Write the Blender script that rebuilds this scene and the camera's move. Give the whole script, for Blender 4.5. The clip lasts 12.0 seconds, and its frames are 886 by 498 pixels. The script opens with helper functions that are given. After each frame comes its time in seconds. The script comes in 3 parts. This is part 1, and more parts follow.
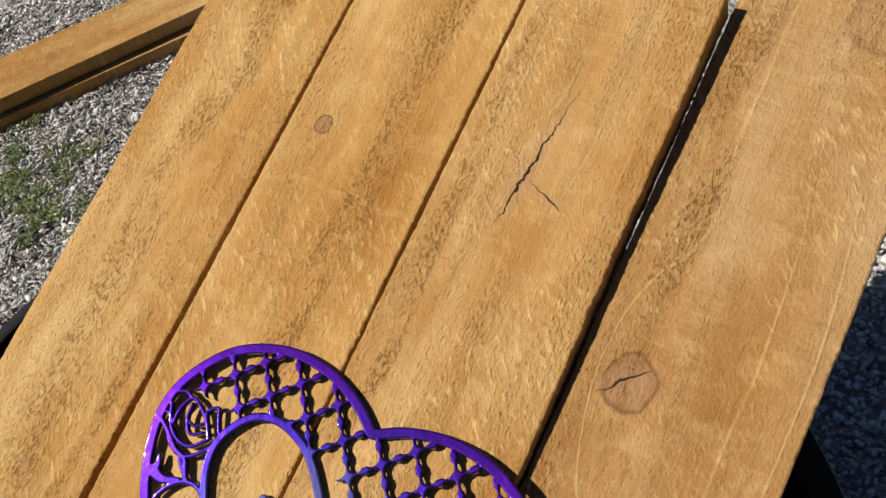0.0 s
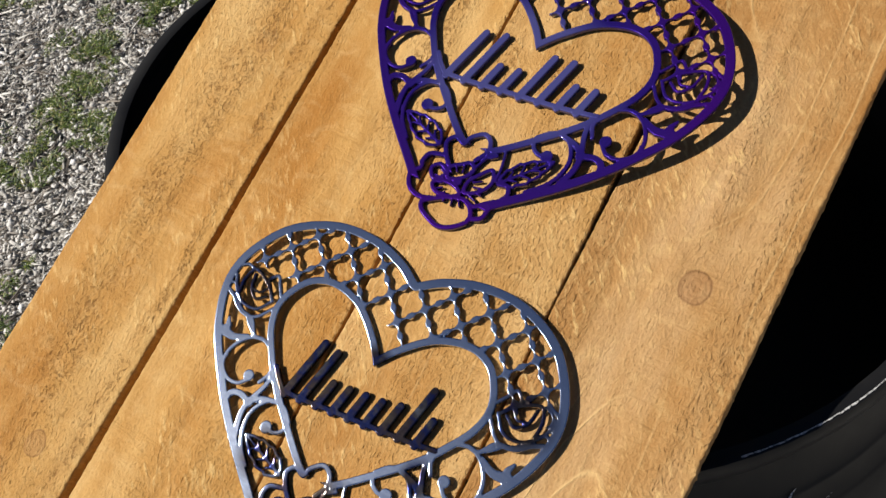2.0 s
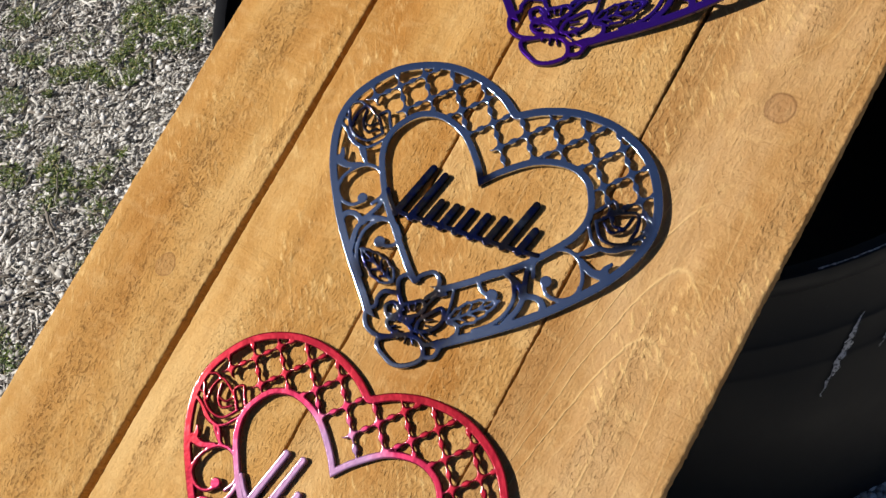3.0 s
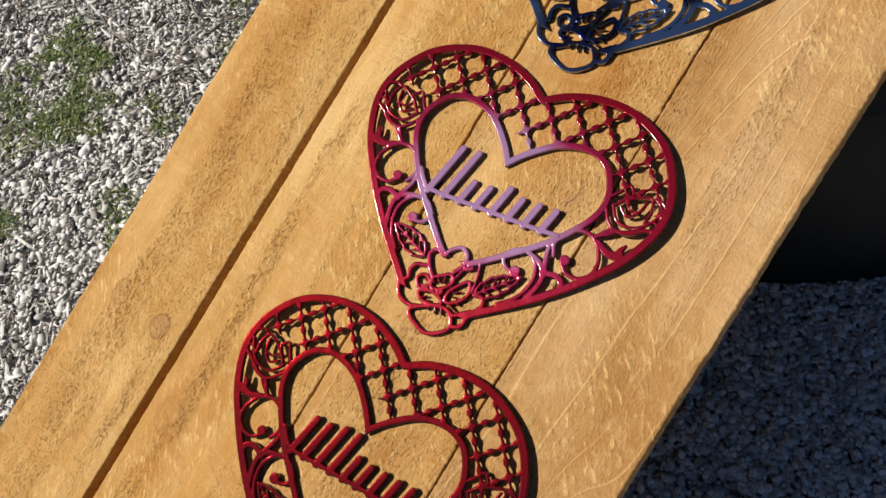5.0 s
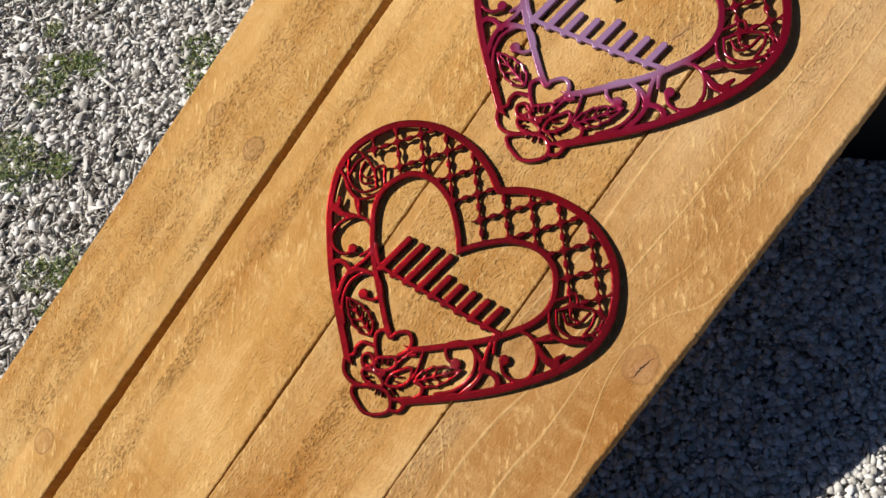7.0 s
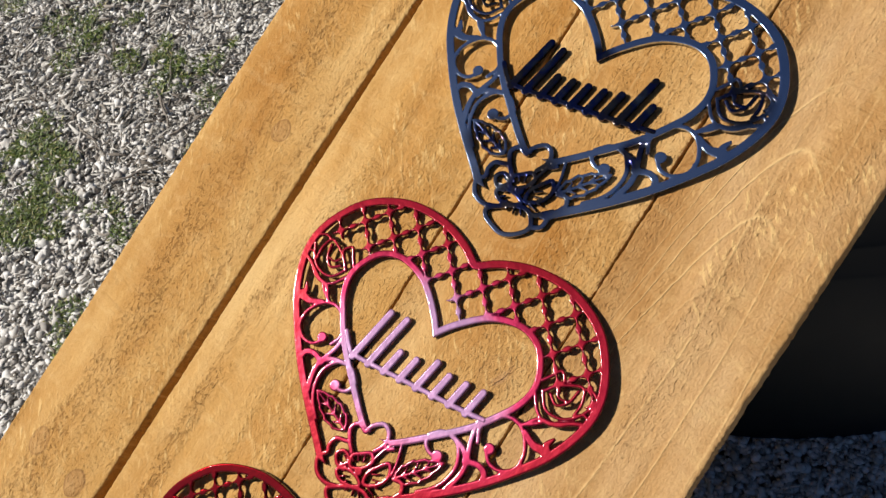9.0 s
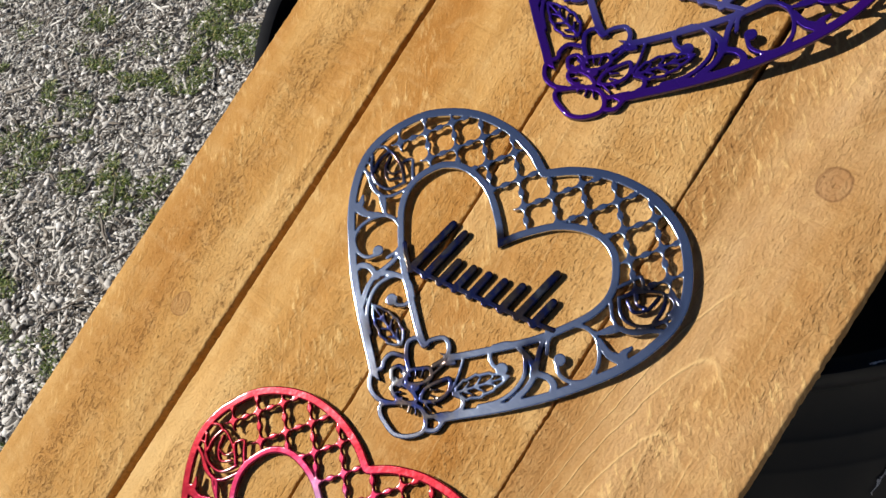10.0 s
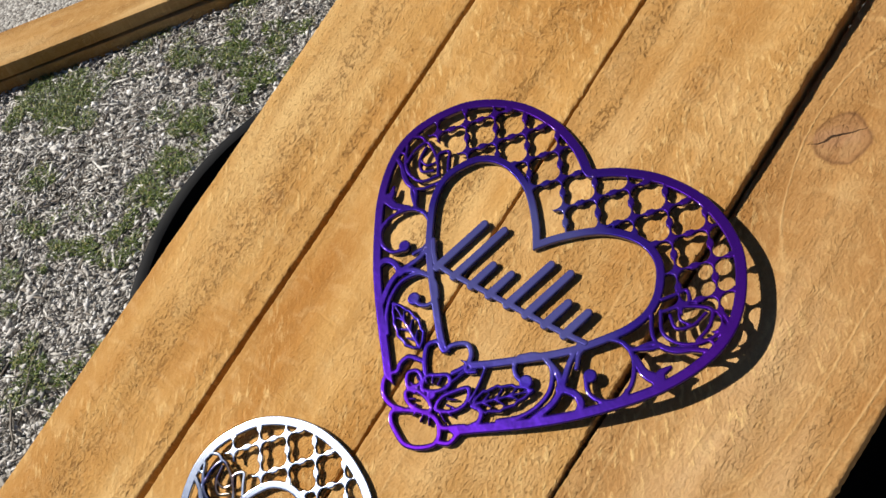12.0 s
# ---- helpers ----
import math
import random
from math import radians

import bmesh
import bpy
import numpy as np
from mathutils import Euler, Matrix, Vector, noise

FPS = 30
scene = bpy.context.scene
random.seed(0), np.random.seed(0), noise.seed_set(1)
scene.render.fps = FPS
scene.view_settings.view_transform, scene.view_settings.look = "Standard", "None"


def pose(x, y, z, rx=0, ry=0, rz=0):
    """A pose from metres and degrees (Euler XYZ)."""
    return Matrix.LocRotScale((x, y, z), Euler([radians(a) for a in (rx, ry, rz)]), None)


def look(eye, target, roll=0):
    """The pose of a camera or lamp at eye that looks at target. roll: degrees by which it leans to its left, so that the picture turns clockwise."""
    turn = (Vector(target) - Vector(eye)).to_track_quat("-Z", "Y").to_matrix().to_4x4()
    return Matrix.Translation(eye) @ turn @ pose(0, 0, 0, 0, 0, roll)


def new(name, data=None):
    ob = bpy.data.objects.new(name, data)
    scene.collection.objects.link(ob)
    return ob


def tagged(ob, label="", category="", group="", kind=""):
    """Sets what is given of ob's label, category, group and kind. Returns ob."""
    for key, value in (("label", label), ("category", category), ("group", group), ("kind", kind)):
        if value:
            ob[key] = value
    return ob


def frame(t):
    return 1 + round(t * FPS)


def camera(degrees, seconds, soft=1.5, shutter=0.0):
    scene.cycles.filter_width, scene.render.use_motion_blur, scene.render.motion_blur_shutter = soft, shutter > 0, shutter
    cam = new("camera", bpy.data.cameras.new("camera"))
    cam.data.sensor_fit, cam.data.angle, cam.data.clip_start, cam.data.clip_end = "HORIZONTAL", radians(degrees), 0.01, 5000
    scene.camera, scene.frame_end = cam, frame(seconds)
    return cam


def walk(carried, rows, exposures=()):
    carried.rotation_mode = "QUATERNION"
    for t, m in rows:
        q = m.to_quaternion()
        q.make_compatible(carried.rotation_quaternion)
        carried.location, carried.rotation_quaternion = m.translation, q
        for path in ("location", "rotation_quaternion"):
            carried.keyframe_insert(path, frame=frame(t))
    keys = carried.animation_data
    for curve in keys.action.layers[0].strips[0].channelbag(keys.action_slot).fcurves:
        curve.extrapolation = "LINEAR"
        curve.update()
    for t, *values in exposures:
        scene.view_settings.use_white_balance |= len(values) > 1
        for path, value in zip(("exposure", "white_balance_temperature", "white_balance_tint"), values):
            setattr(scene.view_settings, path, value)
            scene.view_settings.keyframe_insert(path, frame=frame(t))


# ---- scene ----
cam = camera(53.8, 12.0)
# the planks slope down towards the near end; LEVEL leads from the planks' own axes to the level ground's
LEVEL = pose(0, 0, -0.012, 18.5)
PATH = [
    (0, (0.517, 0.549, 1.108), (-0.311, 0.968, -0.664), -40.3),
    (0.5, (0.537, 0.441, 1.125), (-0.261, 0.857, -0.661), -39.2),
    (1, (0.539, 0.313, 1.156), (-0.234, 0.682, -0.65), -39.8),
    (1.5, (0.545, 0.16, 1.158), (-0.256, 0.639, -0.611), -34.5),
    (2, (0.549, 0.083, 1.176), (-0.244, 0.466, -0.62), -38.9),
    (2.5, (0.562, -0.004, 1.199), (-0.239, 0.336, -0.601), -41.0),
    (3, (0.574, -0.08, 1.217), (-0.255, 0.206, -0.58), -44.2),
    (3.5, (0.58, -0.15, 1.227), (-0.239, 0.061, -0.586), -47.7),
    (3.7, (0.582, -0.172, 1.232), (-0.226, 0.02, -0.587), -48.6),
    (5.3, (0.599, -0.353, 1.276), (-0.236, -0.351, -0.541), -58.2),
    (5.5, (0.6, -0.373, 1.273), (-0.229, -0.398, -0.547), -59.5),
    (6, (0.602, -0.425, 1.281), (-0.196, -0.515, -0.55), -62.2),
    (6.5, (0.603, -0.459, 1.287), (-0.182, -0.583, -0.548), -63.1),
    (6.7, (0.605, -0.467, 1.288), (-0.189, -0.591, -0.543), -62.7),
    (8.3, (0.59, -0.272, 1.253), (-0.257, -0.272, -0.559), -57.6),
    (8.5, (0.585, -0.245, 1.245), (-0.27, -0.215, -0.562), -55.7),
    (9, (0.583, -0.153, 1.215), (-0.333, -0.078, -0.562), -53.5),
    (9.5, (0.583, -0.065, 1.194), (-0.372, 0.058, -0.558), -51.1),
    (10, (0.58, 0.022, 1.168), (-0.404, 0.18, -0.566), -49.9),
    (10.5, (0.573, 0.107, 1.141), (-0.44, 0.306, -0.572), -48.5),
    (11, (0.568, 0.195, 1.129), (-0.464, 0.411, -0.571), -48.0),
    (11.5, (0.57, 0.273, 1.129), (-0.48, 0.489, -0.56), -47.5),
    (12, (0.572, 0.329, 1.128), (-0.501, 0.552, -0.545), -47.2),
]
walk(cam, [(t, LEVEL @ look(eye, target, roll)) for t, eye, target, roll in PATH], [(0.0, 0.02), (1.5, 0.12), (12.0, 0.12)])

# ---- world and light ----
SUN_ELEV, SUN_AZ = 46.0, 215.2   # degrees; the sun stands towards -x and -y
sun_dir = Vector((math.cos(radians(SUN_ELEV)) * math.cos(radians(SUN_AZ)), math.cos(radians(SUN_ELEV)) * math.sin(radians(SUN_AZ)), math.sin(radians(SUN_ELEV))))
world = bpy.data.worlds.new("sky")
scene.world = world
world.use_nodes = True
wn = world.node_tree
sky = wn.nodes.new("ShaderNodeTexSky")
sky.sky_type = "NISHITA"
sky.sun_disc = False
sky.sun_elevation = radians(SUN_ELEV)
sky.sun_rotation = radians(90 - SUN_AZ)
sky.ozone_density = 10.0
wn.links.new(sky.outputs[0], wn.nodes["Background"].inputs[0])
wn.nodes["Background"].inputs[1].default_value = 0.030
sun_data = bpy.data.lights.new("sun", "SUN")
sun_data.energy, sun_data.angle, sun_data.color = 5.2, radians(0.55), (1.0, 0.942, 0.845)
sun = new("sun", sun_data)
sun.matrix_world = look((sun_dir * 6).to_tuple(), (0, 0, 0))

# ---- materials ----
class Mat:
    """A short way to write node materials."""
    def __init__(self, name):
        self.m = bpy.data.materials.new(name)
        self.m.use_nodes = True
        self.t = self.m.node_tree
        self.b = self.t.nodes["Principled BSDF"]

    def node(self, kind, **sets):
        n = self.t.nodes.new("ShaderNode" + kind)
        for key, value in sets.items():
            setattr(n, key, value)
        return n

    def put(self, sock, value):
        if isinstance(value, bpy.types.NodeSocket):
            self.t.links.new(value, sock)
        else:
            sock.default_value = value

    def math(self, op, a, b=0.0, c=0.0, clamp=False):
        n = self.node("Math", operation=op, use_clamp=clamp)
        for s, v in zip(n.inputs, (a, b, c)):
            self.put(s, v)
        return n.outputs[0]

    def coords(self, scale=(1, 1, 1), shift=(0, 0, 0), space="Object"):
        c = self.node("TexCoord").outputs[space]
        n = self.node("Mapping")
        self.put(n.inputs[0], c)
        n.inputs["Scale"].default_value = scale
        n.inputs["Location"].default_value = shift
        return n.outputs[0]

    def noise(self, vec, scale, detail=3.0, rough=0.55, distort=0.0, colour=False):
        n = self.node("TexNoise")
        self.put(n.inputs["Vector"], vec)
        n.inputs["Scale"].default_value, n.inputs["Detail"].default_value = scale, detail
        n.inputs["Roughness"].default_value, n.inputs["Distortion"].default_value = rough, distort
        return n.outputs["Color" if colour else "Fac"]

    def ramp(self, fac, stops):
        n = self.node("ValToRGB")
        e = n.color_ramp.elements
        while len(e) < len(stops):
            e.new(0.5)
        for k, (pos, col) in zip(e, stops):
            k.position = pos
            k.color = (*col, 1) if len(col) == 3 else col
        self.put(n.inputs[0], fac)
        return n.outputs[0]

    def mix(self, fac, a, b, blend="MIX"):
        n = self.node("Mix", data_type="RGBA", blend_type=blend)
        self.put(n.inputs[0], fac)
        for s, v in ((n.inputs[6], a), (n.inputs[7], b)):
            self.put(s, (*v, 1) if isinstance(v, tuple) and len(v) == 3 else v)
        return n.outputs[2]

    def span(self, x, lo, hi, to_lo=0.0, to_hi=1.0):
        n = self.node("MapRange")
        for s, v in zip(n.inputs, (x, lo, hi, to_lo, to_hi)):
            self.put(s, v)
        return n.outputs[0]

    def bump(self, height, strength, distance, normal=None):
        n = self.node("Bump")
        self.put(n.inputs["Height"], height)
        n.inputs["Strength"].default_value, n.inputs["Distance"].default_value = strength, distance
        if normal is not None:
            self.put(n.inputs["Normal"], normal)
        return n.outputs[0]

    def done(self, colour=None, rough=None, normal=None, metal=None, **more):
        for key, value in (("Base Color", colour), ("Roughness", rough), ("Normal", normal), ("Metallic", metal), *[(k.replace("_", " "), v) for k, v in more.items()]):
            if value is not None:
                self.put(self.b.inputs[key], (*value, 1) if isinstance(value, tuple) and len(value) == 3 else value)
        return self.m


def wood(name, knots, seed, tint=1.0, cracks=(), ridges=0.0, cathedral=None, torn=()):
    """Rough-sawn boards with an amber stain; knots: (x, y, radius, darkness) on the board, the grain runs along y."""
    k = Mat(name)
    pos = k.node("TexCoord").outputs["Object"]
    sep = k.node("SeparateXYZ")
    k.put(sep.inputs[0], pos)
    x, y, z = sep.outputs
    # slow wander of the grain along the board
    wander = k.noise(k.coords((5, 1.1, 5), (seed, seed * 2, 0)), 1.0, 3, 0.5)
    phase = k.math("MULTIPLY_ADD", wander, 9.0, k.math("MULTIPLY", x, 62.0))
    knot_mask, knot_dark, knot_ring = 0.0, 0.0, 0.0
    for kx, ky, r, dark in knots:
        dx = k.math("SUBTRACT", x, kx)
        dy = k.math("SUBTRACT", y, ky)
        d2 = k.math("ADD", k.math("MULTIPLY", dx, dx), k.math("MULTIPLY", k.math("MULTIPLY", dy, dy), 0.75))
        d = k.math("SQRT", k.math("ADD", d2, k.math("MULTIPLY", k.math("SUBTRACT", k.noise(pos, 55, 2), 0.5), 0.9 * r * r)))
        swell = k.math("POWER", 2.718, k.math("DIVIDE", k.math("ADD", k.math("MULTIPLY", dx, dx), k.math("MULTIPLY", k.math("MULTIPLY", dy, dy), 0.22)), -(2.0 * r) ** 2))
        phase = k.math("MULTIPLY_ADD", swell, 3.2, phase)
        inside = k.span(d, r * 1.02, r * 0.86)
        knot_mask = k.math("MAXIMUM", knot_mask, k.math("MULTIPLY", inside, dark ** 2))
        edge = k.math("SUBTRACT", 1.0, k.math("MULTIPLY", k.math("ABSOLUTE", k.math("SUBTRACT", d, r * 0.95)), 8.0 / r), clamp=True)
        knot_dark = k.math("MAXIMUM", knot_dark, k.math("MULTIPLY", edge, dark ** 1.6))
        ring = k.math("MULTIPLY", inside, k.math("SINE", k.math("MULTIPLY", d, 16.0 / r)))
        knot_ring = k.math("ADD", knot_ring, ring)
    wave = k.math("MULTIPLY_ADD", k.math("SINE", k.math("MULTIPLY", phase, 2.4)), 0.5, 0.5)
    bands = k.math("POWER", wave, 3.0)
    ridge = k.math("MULTIPLY", k.math("MULTIPLY", k.math("POWER", wave, 130.0), ridges), k.span(k.noise(k.coords((7, 2.5, 5), (seed, 9, 0)), 1.0, 3), 0.36, 0.52))
    if cathedral:
        # nested pointed arches of hard grain, one every seven centimetres
        cx, cy, run0, run1 = cathedral
        d = k.math("SUBTRACT", cx, x)
        d = k.math("MULTIPLY_ADD", k.math("SUBTRACT", k.noise(k.coords((20, 14, 5)), 1.0, 3), 0.5), 0.012, d)
        rise = k.math("MULTIPLY_ADD", k.math("MULTIPLY", d, d), 60.0, y)
        arch = k.math("MULTIPLY_ADD", k.math("COSINE", k.math("MULTIPLY", k.math("SUBTRACT", rise, cy), 2 * math.pi / 0.07)), 0.5, 0.5)
        here = k.math("MULTIPLY", k.math("MULTIPLY", k.span(d, -0.030, 0.006, 0.0, 1.0), k.span(d, 0.085, 0.06)), k.math("MULTIPLY", k.span(rise, cy - 0.09, cy - 0.02), k.span(rise, cy + 0.40, cy + 0.25)))
        here = k.math("MULTIPLY", here, k.math("MULTIPLY", k.span(y, run0, run0 + 0.1), k.span(y, run1, run1 - 0.05)))
        ridge = k.math("MAXIMUM", k.math("MULTIPLY", ridge, 0.75), k.math("MULTIPLY", k.math("POWER", arch, 60.0), here))
    fibre = k.noise(k.coords((300, 38, 100), (seed * 3, 0, 0)), 1.0, 4, 0.6)
    nap = k.noise(k.coords((430, 270, 300), (0, seed, 0)), 1.0, 3, 0.6)
    blotch = k.noise(k.coords((8, 2.6, 9), (seed * 5, 1, 0)), 1.0, 6, 0.62)
    patch = k.noise(k.coords((34, 58, 40), (0, seed * 4, 0)), 1.0, 7, 0.62, 0.5)
    base = k.ramp(blotch, [(0.32, (0.35 * tint, 0.150 * tint, 0.028)), (0.5, (0.47 * tint, 0.256 * tint, 0.080)), (0.68, (0.60 * tint, 0.384 * tint, 0.165))])
    late = k.mix(k.math("MULTIPLY", bands, 0.20), base, (0.36 * tint, 0.165 * tint, 0.035))
    pale = k.mix(k.span(patch, 0.50, 0.68, 0.0, 0.24), late, (0.70, 0.48, 0.21))
    pale = k.mix(k.math("MULTIPLY", ridge, 0.6), pale, (0.70, 0.48, 0.22))
    streak = k.mix(k.span(fibre, 0.42, 0.24, 0.0, 0.22), pale, (0.30, 0.135, 0.030))
    # short pale marks of the saw, aslant to the grain, and a fine speckle of raised fibre
    slant = k.math("MULTIPLY_ADD", y, 0.80, k.math("MULTIPLY", x, -0.60))
    across = k.math("MULTIPLY_ADD", y, 0.60, k.math("MULTIPLY", x, 0.80))
    mark = k.node("CombineXYZ")
    k.put(mark.inputs[0], k.math("MULTIPLY", slant, 62.0))
    k.put(mark.inputs[1], k.math("MULTIPLY", across, 210.0))
    mark.inputs[2].default_value = seed
    saw = k.noise(mark.outputs[0], 1.0, 4, 0.6, 0.3)
    saw_zone = k.span(k.noise(k.coords((11, 4, 9), (seed * 3, 6, 0)), 1.0, 3), 0.46, 0.60)
    streak = k.mix(k.math("MULTIPLY", k.span(saw, 0.55, 0.68), k.math("MULTIPLY_ADD", saw_zone, 0.58, 0.08)), streak, (0.76, 0.52, 0.22))
    speck = k.noise(k.coords((620, 330, 400), (seed, 2, 0)), 1.0, 4, 0.7)
    streak = k.mix(k.span(speck, 0.46, 0.32, 0.0, 0.34), streak, (0.30, 0.13, 0.026))
    streak = k.mix(k.span(speck, 0.54, 0.70, 0.0, 0.20), streak, (0.74, 0.49, 0.19))
    knotted = k.mix(k.math("MULTIPLY", knot_mask, 0.62), streak, (0.27, 0.130, 0.060))
    knotted = k.mix(k.math("MULTIPLY", knot_dark, 0.95), knotted, (0.17, 0.075, 0.028))
    rough_zone = k.span(k.noise(k.coords((17, 1.7, 10), (seed * 2, 3, 0)), 1.0, 3), 0.44, 0.56, 0.10, 1.0)
    # strips of torn grain along the board: middle, half width, from y, to y
    tear = 0.0
    for tx, tw, ty0, ty1 in torn:
        sway = k.math("MULTIPLY_ADD", k.math("SUBTRACT", k.noise(k.coords((1, 3, 1), (seed, tx * 40, 0)), 1.0, 3), 0.5), 0.07, tx)
        strip = k.span(k.math("ABSOLUTE", k.math("SUBTRACT", x, sway)), tw, tw * 0.45)
        strip = k.math("MULTIPLY", strip, k.math("MULTIPLY", k.span(y, ty0, ty0 + 0.12), k.span(y, ty1, ty1 - 0.12)))
        tear = k.math("MAXIMUM", tear, k.math("MULTIPLY", strip, k.span(k.noise(k.coords((26, 9, 9), (seed, tx * 90, 4)), 1.0, 4), 0.36, 0.54)))
    rough_zone = k.math("MAXIMUM", rough_zone, tear)
    chew = k.noise(k.coords((370, 190, 100), (seed, 0, 0)), 1.0, 4, 0.65, 0.3)
    grit = k.noise(k.coords((420, 180, 200), (seed, seed, 0)), 1.0, 2, 0.5)
    pits = k.math("MULTIPLY", k.span(grit, 0.42, 0.30), rough_zone)
    colour = k.mix(k.math("MULTIPLY", pits, 0.30), knotted, (0.22, 0.092, 0.020))
    if torn:
        rip = k.noise(k.coords((330, 190, 150), (seed, 7, 0)), 1.0, 3, 0.6, 0.4)
        gouge = k.math("MULTIPLY", k.span(rip, 0.47, 0.36), tear)
        colour = k.mix(k.math("MULTIPLY", tear, 0.22), colour, (0.45, 0.215, 0.050))
        colour = k.mix(k.math("MULTIPLY", gouge, 0.55), colour, (0.25, 0.105, 0.022))
    crack_all = 0.0
    for cx, cy0, cy1, slope, width in cracks:
        mid = k.math("ADD", k.math("MULTIPLY_ADD", k.math("SUBTRACT", y, cy0), slope, cx), k.math("MULTIPLY", k.math("SUBTRACT", k.noise(k.coords((1, 1, 1)), 60, 3), 0.5), 0.016))
        off = k.math("ABSOLUTE", k.math("SUBTRACT", x, mid))
        taper = k.math("MULTIPLY", k.span(y, cy0, cy0 + 0.25 * (cy1 - cy0)), k.span(y, cy1, cy1 - 0.5 * (cy1 - cy0)))
        line = k.math("LESS_THAN", off, k.math("MULTIPLY", taper, width))
        crack_all = k.math("MAXIMUM", crack_all, line)
        stain = k.math("MULTIPLY", taper, k.span(off, 12 * width, 5 * width, 0.0, 0.30))
        colour = k.mix(stain, colour, (0.40, 0.22, 0.13))
    if cracks:
        colour = k.mix(crack_all, colour, (0.04, 0.018, 0.007))
    ripple_zone = k.span(k.noise(k.coords((9, 3.5, 9), (seed * 7, 2, 0)), 1.0, 2), 0.50, 0.62)
    ripple = k.noise(k.coords((12, 70, 10), (0, seed, 0)), 1.0, 3, 0.55, 0.5)
    height = k.math("ADD", k.math("MULTIPLY", fibre, 0.22), k.math("MULTIPLY", nap, 0.42))
    height = k.math("ADD", height, k.math("MULTIPLY", k.math("MULTIPLY", chew, rough_zone), 0.95))
    height = k.math("ADD", height, k.math("MULTIPLY", k.math("MULTIPLY", ripple, ripple_zone), 1.6))
    height = k.math("MULTIPLY_ADD", k.noise(k.coords((40, 14, 20), (seed, 5, 0)), 1.0, 4, 0.6), 0.9, height)
    height = k.math("MULTIPLY_ADD", saw, k.math("MULTIPLY", saw_zone, 0.8), height)
    height = k.math("MULTIPLY_ADD", speck, 0.36, height)
    height = k.math("MULTIPLY_ADD", ridge, 0.28, height)
    height = k.math("SUBTRACT", height, k.math("MULTIPLY", pits, 0.5))
    height = k.math("MULTIPLY_ADD", knot_ring, 0.06, height)
    if torn:
        height = k.math("SUBTRACT", height, k.math("MULTIPLY", gouge, 0.6))
    if cracks:
        height = k.math("SUBTRACT", height, k.math("MULTIPLY", crack_all, 2.0))
    return k.done(colour, k.span(patch, 0.3, 0.7, 0.78, 0.64), k.bump(height, 1.0, 0.0023), Specular_IOR_Level=0.22)


def black_plastic():
    k = Mat("black_plastic")
    c = k.coords()
    scuff = k.noise(k.coords((90, 90, 14)), 1.0, 5, 0.7)
    dust = k.noise(c, 9, 4, 0.6)
    colour = k.mix(k.span(dust, 0.45, 0.8, 0.0, 0.5), (0.006, 0.006, 0.007), (0.018, 0.018, 0.018))
    colour = k.mix(k.span(scuff, 0.70, 0.80, 0.0, 0.5), colour, (0.14, 0.14, 0.14))
    return k.done(colour, k.span(dust, 0.3, 0.7, 0.46, 0.64), k.bump(scuff, 0.15, 0.001), Specular_IOR_Level=0.32)


def scuffed_plastic():
    k = Mat("scuffed_plastic")
    n = k.noise(k.coords((300, 300, 300)), 1.0, 4, 0.7)
    return k.done(k.ramp(n, [(0.40, (0.03, 0.03, 0.03)), (0.52, (0.62, 0.62, 0.62))]), 0.8, k.bump(n, 0.4, 0.001))


def coated(name, colour, flake, rough=0.20, tint2=None, coat_rough=0.02, metal=0.4, fade=()):
    """Candy coat: a metal-flake base under a clear gloss coat; fade: colours by distance from the heart's middle."""
    k = Mat(name)
    c = k.coords()
    peel = k.noise(c, 260, 2, 0.5)
    cloud = k.noise(c, 7, 3, 0.5)
    col = k.mix(k.span(cloud, 0.35, 0.65), colour, tint2 or colour)
    if fade:
        sep = k.node("SeparateXYZ")
        k.put(sep.inputs[0], c)
        dy = k.math("MULTIPLY", k.math("ADD", sep.outputs[1], 0.112), 1.3)
        away = k.math("SQRT", k.math("MULTIPLY_ADD", dy, dy, k.math("MULTIPLY", sep.outputs[0], sep.outputs[0])))
        away = k.math("MULTIPLY_ADD", k.math("SUBTRACT", cloud, 0.5), 0.03, away)
        col = k.mix(k.span(away, fade[1][0], fade[2]), fade[1][1], col)
        col = k.mix(k.span(away, fade[0][0], fade[1][0]), fade[0][1], col)
        metal = k.span(away, fade[0][0], fade[1][0], 0.10, metal)
    spark = k.noise(c, 5200, 1, 0.5)
    col = k.mix(k.span(spark, 0.62, 0.72, 0.0, 0.35), col, flake)
    wave = k.math("MULTIPLY_ADD", k.noise(c, 38, 2, 0.5), 6.0, peel)
    skin = k.bump(wave, 0.10, 0.0008)
    return k.done(col, k.span(cloud, 0.3, 0.7, rough + 0.12, rough + 0.20), skin, metal, Coat_Weight=1.0, Coat_Roughness=coat_rough, Coat_IOR=1.5, Coat_Normal=skin, Specular_IOR_Level=0.0)


